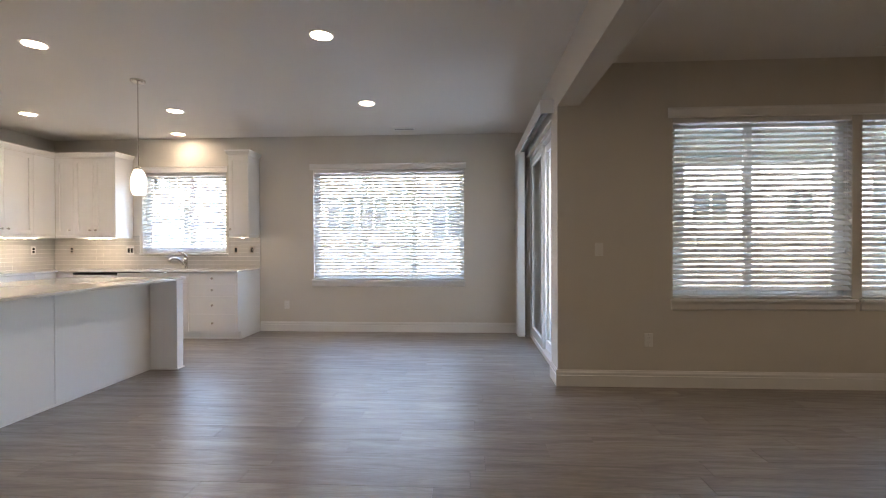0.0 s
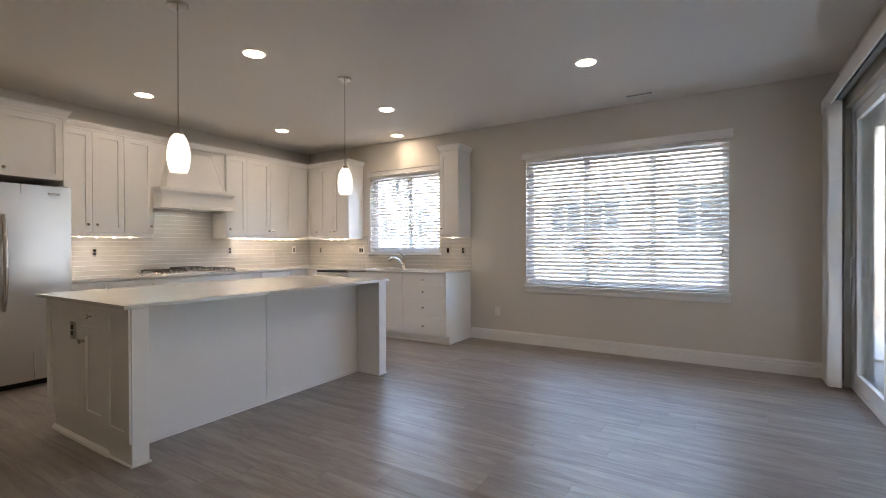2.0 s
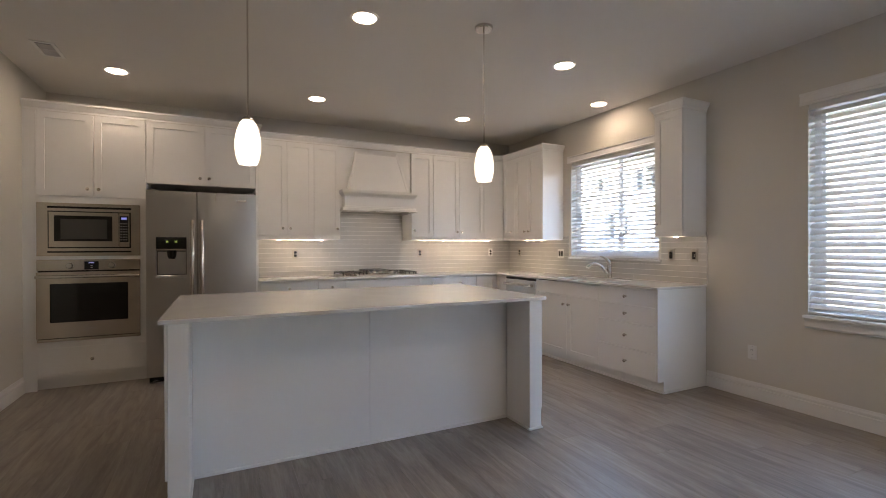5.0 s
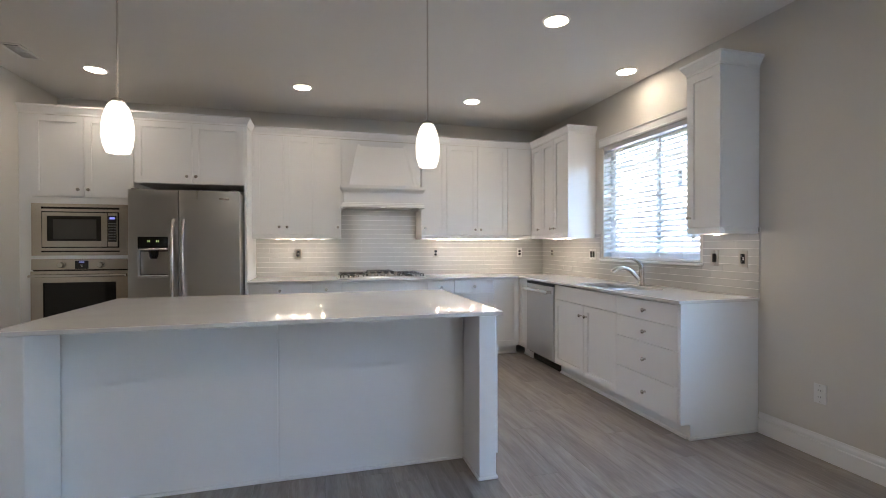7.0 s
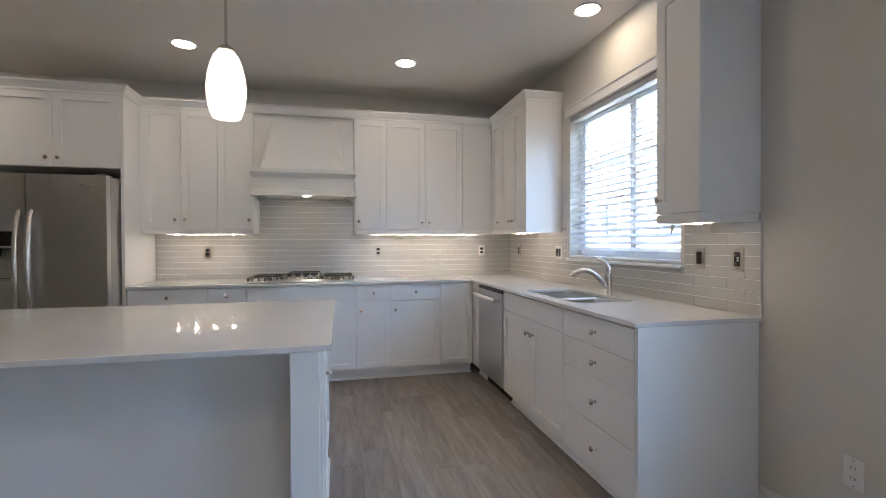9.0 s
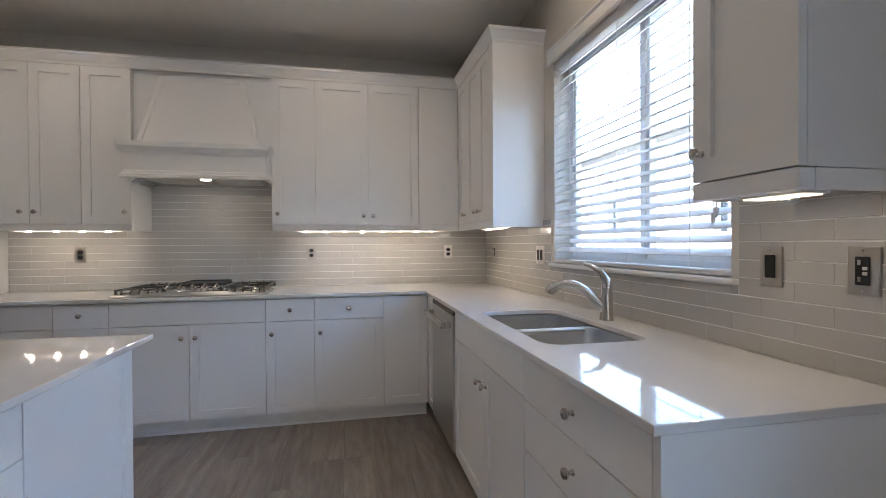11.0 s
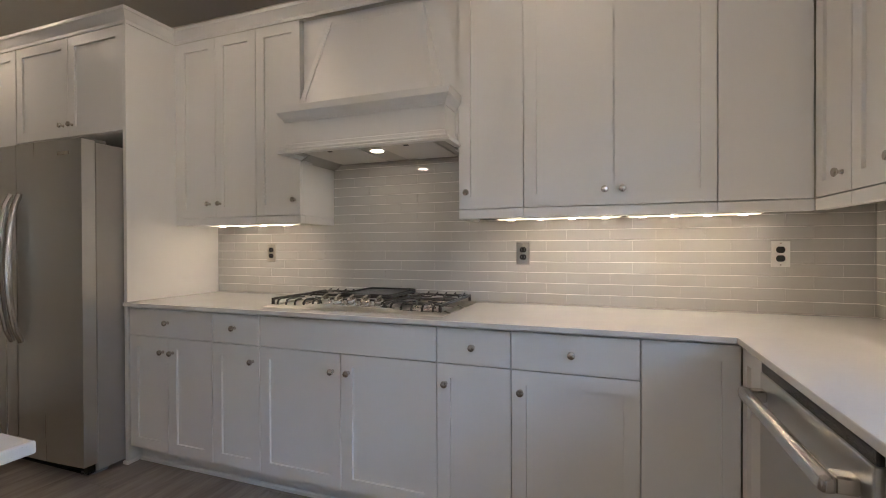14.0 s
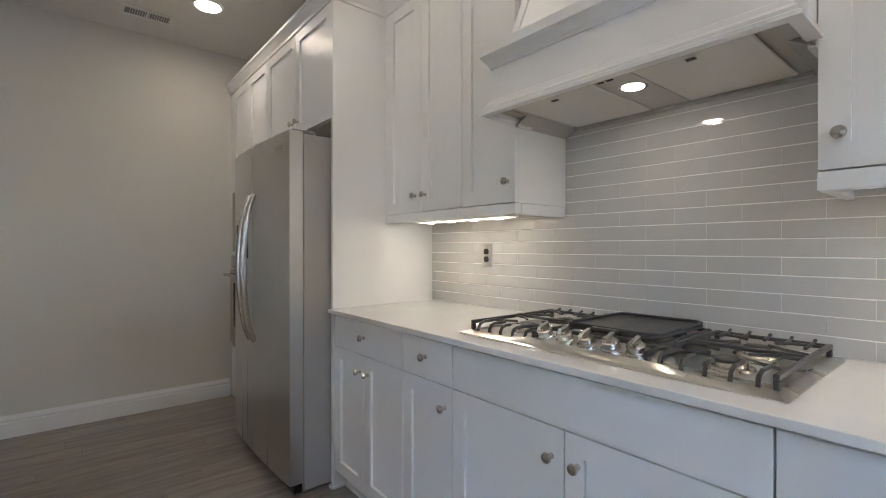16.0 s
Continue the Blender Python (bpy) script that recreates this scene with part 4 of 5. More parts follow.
# ---- tall oven cabinet, refrigerator cabinet ----
def tall_units():
    c = thing("oven_cabinet", R(1.33, 0.3, 0), "tall white cabinet holding the microwave and wall oven", "cabinet", "tall cabinets")
    a, b = 0.945, 1.760
    part("body", place(slab(bmesh.new(), a - 0.03, b, 0.10, UT, 0.004, FD - 0.0205, ((a + 0.02, b - 0.06, 0.45, 1.14), (a + 0.02, b - 0.06, 1.21, 1.645))), R), CAB, c)
    part("back", place(B(a - 0.03, b, 0.0005, 0.0035, 0.10, UT), R), CAB, c)
    part("face_frame", place(slab(bmesh.new(), a, b, 0.10, 1.728, FD - 0.020, FD - 0.004, ((a + 0.02, b - 0.06, 0.45, 1.14), (a + 0.02, b - 0.06, 1.21, 1.645))), R), CAB, c)
    part("filler", place(B(YN + 0.001, a - 0.0008, FD - 0.030, FD - 0.006, 0.0, UT), R), CAB, c)
    part("toe_kick", place(B(a - 0.03, b, 0.05, FD - 0.055, 0, 0.10), R), CAB, c)
    shaker(R, a, 1.357, 1.730, UT, FD, c, knobs=((1.315, 1.800),))
    shaker(R, 1.357, b, 1.730, UT, FD, c, knobs=((1.398, 1.800),))
    flat_front(R, a, b, 0.135, 0.372, FD, c, knobs=((1.345, 0.255),))
    crown(R, YN + 0.002, b, FD, c)
    c = thing("refrigerator_cabinet", R(2.26, 0.3, 1.88), "white shaker cabinet above the refrigerator, with a full-height side panel", "cabinet", "tall cabinets")
    part("body", place(B(1.7605, 2.735, 0.004, FD - 0.0205, 1.885, UT), R), CAB, c)
    shaker(R, 1.764, 2.262, 1.885, UT, FD, c, knobs=((2.220, 1.955),))
    shaker(R, 2.262, 2.735, 1.885, UT, FD, c, knobs=((2.300, 1.955),))
    part("side_panel", place(B(2.736, 2.760, 0.004, FD + 0.002, 0.0, UT), R), CAB, c)
    part("shoe_moulding", place(B(2.728, 2.768, FD - 0.06, FD + 0.014, 0.0, 0.020, bev=0.004), R), CAB, c)
    crown(R, 1.760, 2.760, FD, c, 0, 1)
    part("crown_return", place(profile_bar(bmesh.new(), CROWN, UD, FD, 1, 1), lambda u, q, h: R(2.7605 + q, u, h + UT + 0.001)), CAB, c)


tall_units()


def wall_oven():
    a, b, f = 0.950, 1.715, FD
    m = thing("wall_oven", R(1.33, f, 0.43), "built-in stainless steel wall oven with a dark glass door", "oven")
    part("chassis", place(B(a + 0.03, b - 0.03, 0.10, f - 0.021, 0.455, 1.135), R), GREYP, m)
    # Thin black sheet put in for the shade in the gaps between fronts.
    part("gasket", place(B(a + 0.003, b - 0.003, f - 0.0039, f - 0.0031, 0.432, 1.157), R), BLACK, m, "black plate that darkens the gaps between oven fronts")
    cp = part("control_panel", place(B(a, b, f - 0.003, f + 0.022, 1.060, 1.160, bev=0.004), R), BRONZE, m)
    part("display", place(B(1.29, 1.395, f + 0.0221, f + 0.0235, 1.068, 1.142), R), BLACK, cp)
    part("digits", place(B(1.322, 1.362, f + 0.0236, f + 0.0242, 1.125, 1.136), R), BLUE, cp)
    for z in (1.085, 1.100):
        part("symbol", place(B(1.336, 1.350, f + 0.0236, f + 0.0242, z, z + 0.004), R), PLATE, cp)
    for u in (1.185, 1.495):
        kn = bmesh.new()
        lathe(kn, [(0, 0), (0.031, 0), (0.031, 0.004), (0.026, 0.006), (0.024, 0.028), (0.021, 0.032), (0, 0.033)], n=20)
        part("knob", place(kn, lambda x, y, z: R(u + x, f + 0.0222 + z, 1.105 + y)), SATIN, cp, smooth=True)
    part("door", place(slab(bmesh.new(), a, b, 0.462, 1.050, f - 0.003, f + 0.030, ((1.045, 1.620, 0.600, 0.945),)), R), BRONZE, m)
    door = [o for o in m.children if o.name.startswith("door")][0]
    part("window", place(B(1.045, 1.620, f + 0.012, f + 0.020, 0.600, 0.945), R), DARKGLASS, door, "dark glass pane")
    h = part("handle", place(sweep(bmesh.new(), [(a + 0.005, f + 0.072, 1.008), (b - 0.005, f + 0.072, 1.008)], 0.0125, 16), R), SATIN, door, "long steel bar handle", smooth=True)
    for u in (a + 0.05, b - 0.05):
        part("bracket", place(B(u - 0.010, u + 0.010, f + 0.0302, f + 0.064, 0.998, 1.018, bev=0.002), R), SATIN, door)
    part("badge", place(B(1.285, 1.385, f + 0.0302, f + 0.0312, 0.527, 0.545), R), SATIN, door)
    part("vent_strip", place(B(a, b, f - 0.003, f + 0.016, 0.428, 0.456, bev=0.003), R), BRONZE, m)


wall_oven()


def microwave():
    a, b, f = 0.950, 1.715, FD
    m = thing("built_in_microwave", R(1.33, f, 1.19), "built-in stainless steel microwave in a trim frame", "microwave")
    z0, z1 = 1.192, 1.668
    part("chassis", place(B(a + 0.03, b - 0.03, 0.12, f - 0.021, 1.215, 1.640), R), GREYP, m)
    fr = part("trim_frame", place(slab(bmesh.new(), a, b, z0, z1, f - 0.003, f + 0.012, ((1.025, 1.645, 1.222, 1.236), (1.025, 1.645, 1.620, 1.638), (1.028, 1.642, 1.262, 1.596))), R), BRONZE, m)
    part("vent_backing", place(B(1.02, 1.65, f - 0.012, f - 0.0035, 1.218, 1.642), R), BLACK, fr)
    part("surround", place(slab(bmesh.new(), 1.0285, 1.6415, 1.2625, 1.5955, f - 0.002, f + 0.010, ((1.036, 1.634, 1.270, 1.588),)), R), BLACK, m)
    part("door", place(slab(bmesh.new(), 1.038, 1.548, 1.272, 1.586, f - 0.002, f + 0.024, ((1.075, 1.500, 1.325, 1.555),)), R), BRONZE, m)
    door = [o for o in m.children if o.name.startswith("door")][0]
    part("window", place(B(1.075, 1.500, f + 0.010, f + 0.020, 1.325, 1.555), R), DARKGLASS, door, "dark glass pane")
    part("window_screen", place(B(1.120, 1.460, f + 0.0202, f + 0.0208, 1.345, 1.525), R), SCREEN, door)
    cp = part("control_panel", place(B(1.550, 1.632, f - 0.002, f + 0.022, 1.272, 1.586, bev=0.003), R), BRONZE, m)
    part("keypad", place(B(1.556, 1.624, f + 0.0222, f + 0.0236, 1.318, 1.560), R), BLACK, cp)
    part("display", place(B(1.568, 1.612, f + 0.0237, f + 0.0243, 1.528, 1.548), R), BLUE, cp)
    for j in range(7):
        for k in range(3):
            part("key", place(B(1.562 + 0.020 * k, 1.576 + 0.020 * k, f + 0.0237, f + 0.0243, 1.335 + 0.025 * j, 1.344 + 0.025 * j), R), GREYP, cp)


microwave()


# ---- refrigerator ----
def refrigerator():
    y0, ym, y1, zt = 1.785, 2.200, 2.722, 1.795
    d0 = 0.850                                       # the doors' face at their outer edges
    r = thing("refrigerator", R(2.26, 0.5, 0), "side-by-side stainless steel refrigerator with a water dispenser", "refrigerator")
    part("body", place(B(y0 + 0.003, y1 - 0.003, 0.06, d0 - 0.070, 0.02, zt - 0.008, bev=0.006), R), CASE, r, "grey enamelled case")
    part("kick_grille", place(slab(bmesh.new(), y0 + 0.02, y1 - 0.02, 0.012, 0.060, d0 - 0.069, d0 - 0.030, [(y0 + 0.05, y1 - 0.05, 0.020 + 0.013 * k, 0.027 + 0.013 * k) for k in range(3)]), R), BLACK, r)

    def face(y):
        s = (y - (y0 + y1) / 2) / ((y1 - y0) / 2)
        return d0 + 0.016 * (1 - s * s)

    def leaf(name, a, b, hole=None):
        us = sorted({a, b, *[a + (b - a) * k / 10 for k in range(1, 10)], *(hole[:2] if hole else ())})
        zs = sorted({0.065, zt, *(hole[2:] if hole else ())})
        bm, made = bmesh.new(), {}

        def v(i, j, back):
            if (i, j, back) not in made:
                made[i, j, back] = bm.verts.new((us[i], d0 - 0.066 if back else face(us[i]), zs[j]))
            return made[i, j, back]

        def open_cell(i, j):
            if not (0 <= i < len(us) - 1 and 0 <= j < len(zs) - 1):
                return True
            u, z = (us[i] + us[i + 1]) / 2, (zs[j] + zs[j + 1]) / 2
            return bool(hole) and hole[0] < u < hole[1] and hole[2] < z < hole[3]

        for i in range(len(us) - 1):
            for j in range(len(zs) - 1):
                if open_cell(i, j):
                    continue
                for back in (0, 1):
                    bm.faces.new([v(i, j, back), v(i + 1, j, back), v(i + 1, j + 1, back), v(i, j + 1, back)])
                for di, dj, p, q in ((-1, 0, (0, 0), (0, 1)), (1, 0, (1, 0), (1, 1)), (0, -1, (0, 0), (1, 0)), (0, 1, (0, 1), (1, 1))):
                    if open_cell(i + di, j + dj):
                        p2, q2 = (i + p[0], j + p[1]), (i + q[0], j + q[1])
                        bm.faces.new([v(*p2, 0), v(*q2, 0), v(*q2, 1), v(*p2, 1)])
        es = [e for e in bm.edges if len(e.link_faces) == 2 and e.calc_face_angle(0) > 1.2]
        bmesh.ops.bevel(bm, geom=es, offset=0.005, segments=2, affect="EDGES", profile=0.5)
        return part(name, place(bm, R), STEEL, r, smooth=True)

    H = (1.862, 2.112, 0.985, 1.365)
    left = leaf("freezer_door", y0, ym - 0.004, H)
    right = leaf("fridge_door", ym + 0.004, y1)
    dq = face(2.0)
    part("dispenser_recess", place(B(H[0] + 0.001, H[1] - 0.001, d0 - 0.065, d0 - 0.055, H[2] + 0.001, H[3] - 0.001), R), GREYP, left)
    part("dispenser_chute", place(B(H[0] + 0.012, H[1] - 0.012, d0 - 0.0545, d0 - 0.045, H[2] + 0.03, 1.225), R), STEEL, left)
    part("dispenser_spout", place(lathe(bmesh.new(), [(0, 1.160), (0.026, 1.160), (0.036, 1.185), (0.042, 1.235), (0, 1.236)], Matrix.Translation((1.99, d0 - 0.005, 0)), 14), R), BLACK, left, smooth=True)
    part("drip_tray", place(B(H[0] + 0.002, H[1] - 0.002, d0 - 0.0545, dq - 0.004, H[2] + 0.002, H[2] + 0.020, bev=0.003), R), STEEL, left)
    part("dispenser_panel", place(B(H[0] + 0.002, H[1] - 0.002, d0 - 0.0545, dq + 0.001, 1.255, H[3] - 0.002, bev=0.003), R), BLACK, left, "black control panel with green digits")
    part("dispenser_trim", place(B(H[0] + 0.002, H[1] - 0.002, d0 - 0.0545, dq + 0.003, 1.238, 1.254, bev=0.003), R), SATIN, left)
    for u in (1.945, 1.955, 2.015, 2.028):
        part("digit", place(B(u, u + 0.007, dq + 0.0011, dq + 0.0018, 1.313, 1.330), R), GREEN, left)
    for u, dr in ((ym - 0.040, left), (ym + 0.042, right)):
        pts = []
        for k in range(15):
            s = k / 14
            pts.append((u, face(u) + 0.004 + 0.060 * math.sin(math.pi * s) ** 0.6, 0.70 + 0.82 * s))
        part("handle", place(sweep(bmesh.new(), pts, [0.020 - 0.005 * abs(k / 7 - 1) for k in range(15)], 12), R), SATIN, dr, "arched polished steel handle", smooth=True)
    part("badge", place(B(2.545, 2.635, face(2.59) - 0.006, face(2.635) + 0.006, 1.715, 1.735, bev=0.002), R), SATIN, right)
    for u in (y0 + 0.05, y1 - 0.05):
        part("hinge_cover", place(B(u - 0.035, u + 0.035, d0 - 0.14, d0 - 0.02, zt - 0.010, zt + 0.012, bev=0.005), R), GREYP, r)
        part("foot", place(B(u - 0.03, u + 0.03, d0 - 0.14, d0 - 0.030, 0.0, 0.029, bev=0.006), R), GREYP, r)


refrigerator()


# ---- dishwasher ----
def dishwasher():
    a, b = -5.235, -4.6235
    d = thing("dishwasher", Wn((a + b) / 2, 0.4, 0), "stainless steel dishwasher with a bar handle", "dishwasher")
    part("tub", place(B(a + 0.003, b - 0.003, 0.05, FD - 0.025, 0.09, CT - 0.012), Wn), GREYP, d)
    door = part("door", place(B(a + 0.004, b - 0.004, FD - 0.024, FD + 0.012, 0.115, 0.858, bev=0.004, seg=2), Wn), STEEL, d)
    part("control_edge", place(B(a + 0.004, b - 0.004, FD - 0.024, FD + 0.008, 0.8585, 0.884), Wn), BLACK, d)
    part("handle", place(B(a + 0.030, b - 0.030, FD + 0.046, FD + 0.076, 0.786, 0.820, bev=0.011, seg=3), Wn), SATIN, door, smooth=True)
    for u in (a + 0.055, b - 0.055):
        part("bracket", place(B(u - 0.018, u + 0.018, FD + 0.0122, FD + 0.050, 0.787, 0.819, bev=0.004), Wn), SATIN, door)
    part("kick_plate", place(B(a + 0.004, b - 0.004, FD - 0.09, FD - 0.075, 0.0, 0.10), Wn), BLACK, d)


dishwasher()


# ---- island ----
def island():
    x0, x1, y0, y1 = -4.045, -3.135, 2.180, 4.402
    xe = -2.852
    i = thing("kitchen_island", (-3.5, 3.27, 0), "white kitchen island with framed ends, panelled back and corner legs", "kitchen island")
    part("body", B(x0 + 0.03, x1 - 0.012, y0 + 0.022, y1 - 0.022, 0.10, CT - 0.001), CAB, i)
    part("toe_kick", B(x0 + 0.09, x1 - 0.014, y0 + 0.012, y1 - 0.012, 0.0, 0.10), CAB, i)
    ymid = 3.255
    part("back_panel", B(x1 - 0.0115, x1, 2.258, ymid - 0.004, 0.0, CT - 0.001, bev=0.001), CAB, i)
    part("back_panel", B(x1 - 0.0115, x1, ymid + 0.004, 4.306, 0.0, CT - 0.001, bev=0.001), CAB, i)
    part("joint_strip", B(x1 - 0.0113, x1 - 0.0080, ymid - 0.0039, ymid + 0.0039, 0.0, CT - 0.001), CAB, i)
    part("shoe_moulding", B(x1 + 0.0003, x1 + 0.012, 2.258, 4.306, 0.0, 0.018, bev=0.003), CAB, i)
    for a, b in ((2.165, 2.257), (4.307, 4.405)):
        leg = part("leg", B(x1 - 0.0005, xe, a, b, 0.0, CT - 0.001, bev=0.003), CAB, i)
        part("plinth", B(x1 + 0.014, xe + 0.010, a - 0.010, b + 0.010, 0.0005, 0.016, bev=0.004), CAB, leg)
    # both ends: a framed panel, a drawer over a door, a framed leg panel
    south, north = (lambda u, d, z: (u, y0 - d, z)), (lambda u, d, z: (u, y1 + d, z))
    for end, F in ((south, 0.020), (north, 0.008)):
        part("end_base", place(B(x0 + 0.09, x1 - 0.001, -0.010, F - 0.016, 0.0, 0.165), end), CAB, i)
        part("end_shoe", place(profile_bar(bmesh.new(), [(0, 0), (0.022, 0), (0.018, 0.016), (0, 0.03)], x0 + 0.085, x1 + 0.013), lambda u, d, z: end(u, d + F - 0.0155, z)), CAB, i)
        shaker(end, x0, -3.486, 0.165, 0.893, F, i, name="end_panel")
        flat_front(end, -3.486, -3.160, 0.748, 0.893, F, i, knobs=((-3.345, 0.818),))
        shaker(end, -3.486, -3.160, 0.165, 0.748, F, i, knobs=((-3.448, 0.655),))
        shaker(end, -3.160, xe - 0.004, 0.135, 0.893, F + 0.006, i, name="end_panel")
    # the working side
    work = lambda u, d, z: (x0 - d, u, z)
    for k in range(4):
        u0, u1 = y0 + 0.01 + 0.555 * k, y0 + 0.01 + 0.555 * (k + 1)
        flat_front(work, u0, u1, 0.748, 0.893, -0.010, i, knobs=((u0 + 0.27, 0.82),))
        shaker(work, u0, u1, 0.110, 0.748, -0.010, i, knobs=((u1 - 0.045, 0.66),))
    t = new("island_countertop", mesh_of("island_countertop", filled([(-4.135, 2.128), (-2.843, 2.128), (-2.843, 4.445), (-4.135, 4.445)], [], CT, 0.917, 0.003), QUARTZ))
    tagged(t, "white flecked quartz countertop lying on the island", "countertop")


island()


# ---- lamps ----
def downlight(x, y):
    d = thing("recessed_light", (x, y, ZC), "lit round recessed ceiling light with a white trim", "ceiling light", "recessed ceiling lights")
    m = Matrix.Translation((x, y, ZC))
    part("trim_ring", lathe(bmesh.new(), [(0.076, -0.0008), (0.096, -0.0008), (0.094, -0.006), (0.082, -0.009), (0.076, -0.006)], m, 28), PLATE, d, smooth=True)
    part("lens", lathe(bmesh.new(), [(0, -0.004), (0.0755, -0.004), (0.0755, -0.0015), (0, -0.0012)], m, 28), CAN, d, "glowing warm lens")


for x, y in ((-3.30, 3.28), (-3.345, 5.043), (-5.148, 5.040), (-4.0, 6.095), (-1.053, 4.91), (-5.143, 1.587), (-5.145, 3.310), (-1.03, 3.28),
             # Unseen: two carry on the grid, four are added to light the living room.
             (-1.04, 1.59), (-1.04, -0.15), (2.4, 1.9), (4.4, 1.9), (2.4, -0.6), (4.4, -0.6)):
    downlight(x, y)


def pendant(x, y):
    p = thing("pendant_lamp", (x, y, ZC), "pendant lamp with a lit opal glass shade on a nickel rod", "pendant lamp", "pendants over the island")
    m = Matrix.Translation((x, y, 0))
    part("canopy", lathe(bmesh.new(), [(0, ZC - 0.026), (0.058, ZC - 0.024), (0.064, ZC - 0.016), (0.064, ZC - 0.001), (0, ZC - 0.001)], m, 28), SATIN, p, smooth=True)
    part("rod", lathe(bmesh.new(), [(0.005, 1.990), (0.005, ZC - 0.026)], m, 10), SATIN, p, smooth=True)
    part("socket", lathe(bmesh.new(), [(0, 1.994), (0.012, 1.992), (0.026, 1.982), (0.030, 1.970), (0, 1.9685)], m, 20), SATIN, p, smooth=True)
    prof = [(r * 0.92, 1.725 + (z - 1.744) * 1.02) for r, z in ((0, 1.9815), (0.033, 1.981), (0.047, 1.966), (0.060, 1.935), (0.0695, 1.900), (0.0745, 1.865), (0.0740, 1.825), (0.067, 1.780), (0.055, 1.748), (0.051, 1.744), (0.049, 1.748), (0.056, 1.790), (0, 1.800))]
    part("shade", lathe(bmesh.new(), prof, m, 32), SHADE, p, "glowing opal glass shade", smooth=True)


pendant(-3.050, 2.538)
pendant(-3.062, 4.072)


# ---- vents ----
def ceiling_vent(x, y, w, h):
    v = thing("ceiling_vent", (x, y, ZC), "white slotted air register in the ceiling", "vent", "ceiling vents")
    flat = lambda u, d, z: (x + u, y + z, ZC - d)
    part("frame", place(slab(bmesh.new(), -w / 2, w / 2, -h / 2, h / 2, 0.0006, 0.006, ((-w / 2 + 0.025, -0.006, -h / 2 + 0.025, h / 2 - 0.025), (0.006, w / 2 - 0.025, -h / 2 + 0.025, h / 2 - 0.025))), flat), PLATE, v)
    part("backing", place(B(-w / 2 + 0.02, w / 2 - 0.02, 0.0002, 0.0005, -h / 2 + 0.02, h / 2 - 0.02), flat), GREYP, v)
    n = int((w - 0.06) / 0.014)
    me = mesh_of("louvre", B(-0.001, 0.001, -h / 2 + 0.026, h / 2 - 0.026, -0.005, -0.0008), PLATE)
    for k in range(n):
        s = part("louvre", me, PLATE, v)
        s.matrix_parent_inverse = Matrix.Identity(4)
        s.matrix_basis = pose(-w / 2 + 0.03 + 0.014 * k, 0, 0, 0, 0, 0)


ceiling_vent(-0.80, 6.05, 0.30, 0.12)
ceiling_vent(-4.85, 1.20, 0.31, 0.15)
ceiling_vent(3.50, 3.70, 0.36, 0.14)


# ---- wall plates ----
def socket_face(u, d, z):
    """Round face of a socket, cut flat above and below."""
    bm = bmesh.new()
    rim = [(0.0175 * math.cos(2 * math.pi * k / 28), max(-0.0142, min(0.0142, 0.0175 * math.sin(2 * math.pi * k / 28)))) for k in range(28)]
    lo = [bm.verts.new((u + x, d + 0.0061, z + y)) for x, y in rim]
    hi = [bm.verts.new((u + x * 0.96, d + 0.0082, z + y * 0.96)) for x, y in rim]
    bm.faces.new(hi)
    bm.faces.new(lo)
    for k in range(28):
        bm.faces.new([lo[k - 1], lo[k], hi[k], hi[k - 1]])
    return bm


def plate(f, u, z, d, kind, steel=False, w=0.072, h=0.116, dark=False):
    lab = {"safety": "dark rectangular safety outlet in a brushed steel wall plate", "outlet": "%sduplex outlet in a %s wall plate" % ("dark " if steel or dark else "", "brushed steel" if steel else "white"), "rocker": "%srocker switch in a %s wall plate" % ("dark " if steel or dark else "", "brushed steel" if steel else "white")}[kind]
    o = thing("light_switch" if kind == "rocker" else "wall_outlet", f(u, d, z), lab, "switch" if kind == "rocker" else "outlet", "wall plates")
    part("cover", place(B(u - w / 2, u + w / 2, d, d + 0.006, z - h / 2, z + h / 2, bev=0.002), f), SPLATE if steel else PLATE, o)
    ink = BLACK if steel or dark else PLATE
    for s in (-1, 1):
        part("screw", place(lathe(bmesh.new(), [(0.0035, 0.0), (0.0030, 0.0010), (0, 0.0012)], n=8), lambda x, y, q: f(u + x, d + 0.0061 + q, z + s * h * 0.415 + y)), SATIN, o)
    if kind == "safety":
        q = part("insert", place(B(u - 0.0165, u + 0.0165, d + 0.0061, d + 0.0090, z - 0.034, z + 0.034, bev=0.0015), f), BLACK, o)
        for e in (-0.020, 0.020):
            part("slot", place(B(u - 0.010, u - 0.003, d + 0.0091, d + 0.0096, z + e - 0.006, z + e + 0.006), f), GREYP, q)
        for e in (-0.006, 0.006):
            part("button", place(B(u + 0.001, u + 0.012, d + 0.0091, d + 0.0112, z + e - 0.004, z + e + 0.004, bev=0.001), f), PLATE, q)
    elif kind == "outlet":
        for s in (-1, 1):
            q = part("socket", place(socket_face(u, d, z + s * 0.0195), f), ink, o)
            for e in (-0.007, 0.007):
                part("slot", place(B(u + e - 0.0012, u + e + 0.0012, d + 0.0083, d + 0.0088, z + s * 0.0195 - 0.004, z + s * 0.0195 + 0.006), f), GREYP if steel else BLACK, q)
    else:
        n = max(1, round(w / 0.072))
        for k in range(n):
            c0 = u + (k - (n - 1) / 2) * 0.046
            part("rocker", place(B(c0 - 0.0165, c0 + 0.0165, d + 0.0061, d + 0.0095, z - 0.033, z + 0.033, bev=0.0015), f), ink, o)


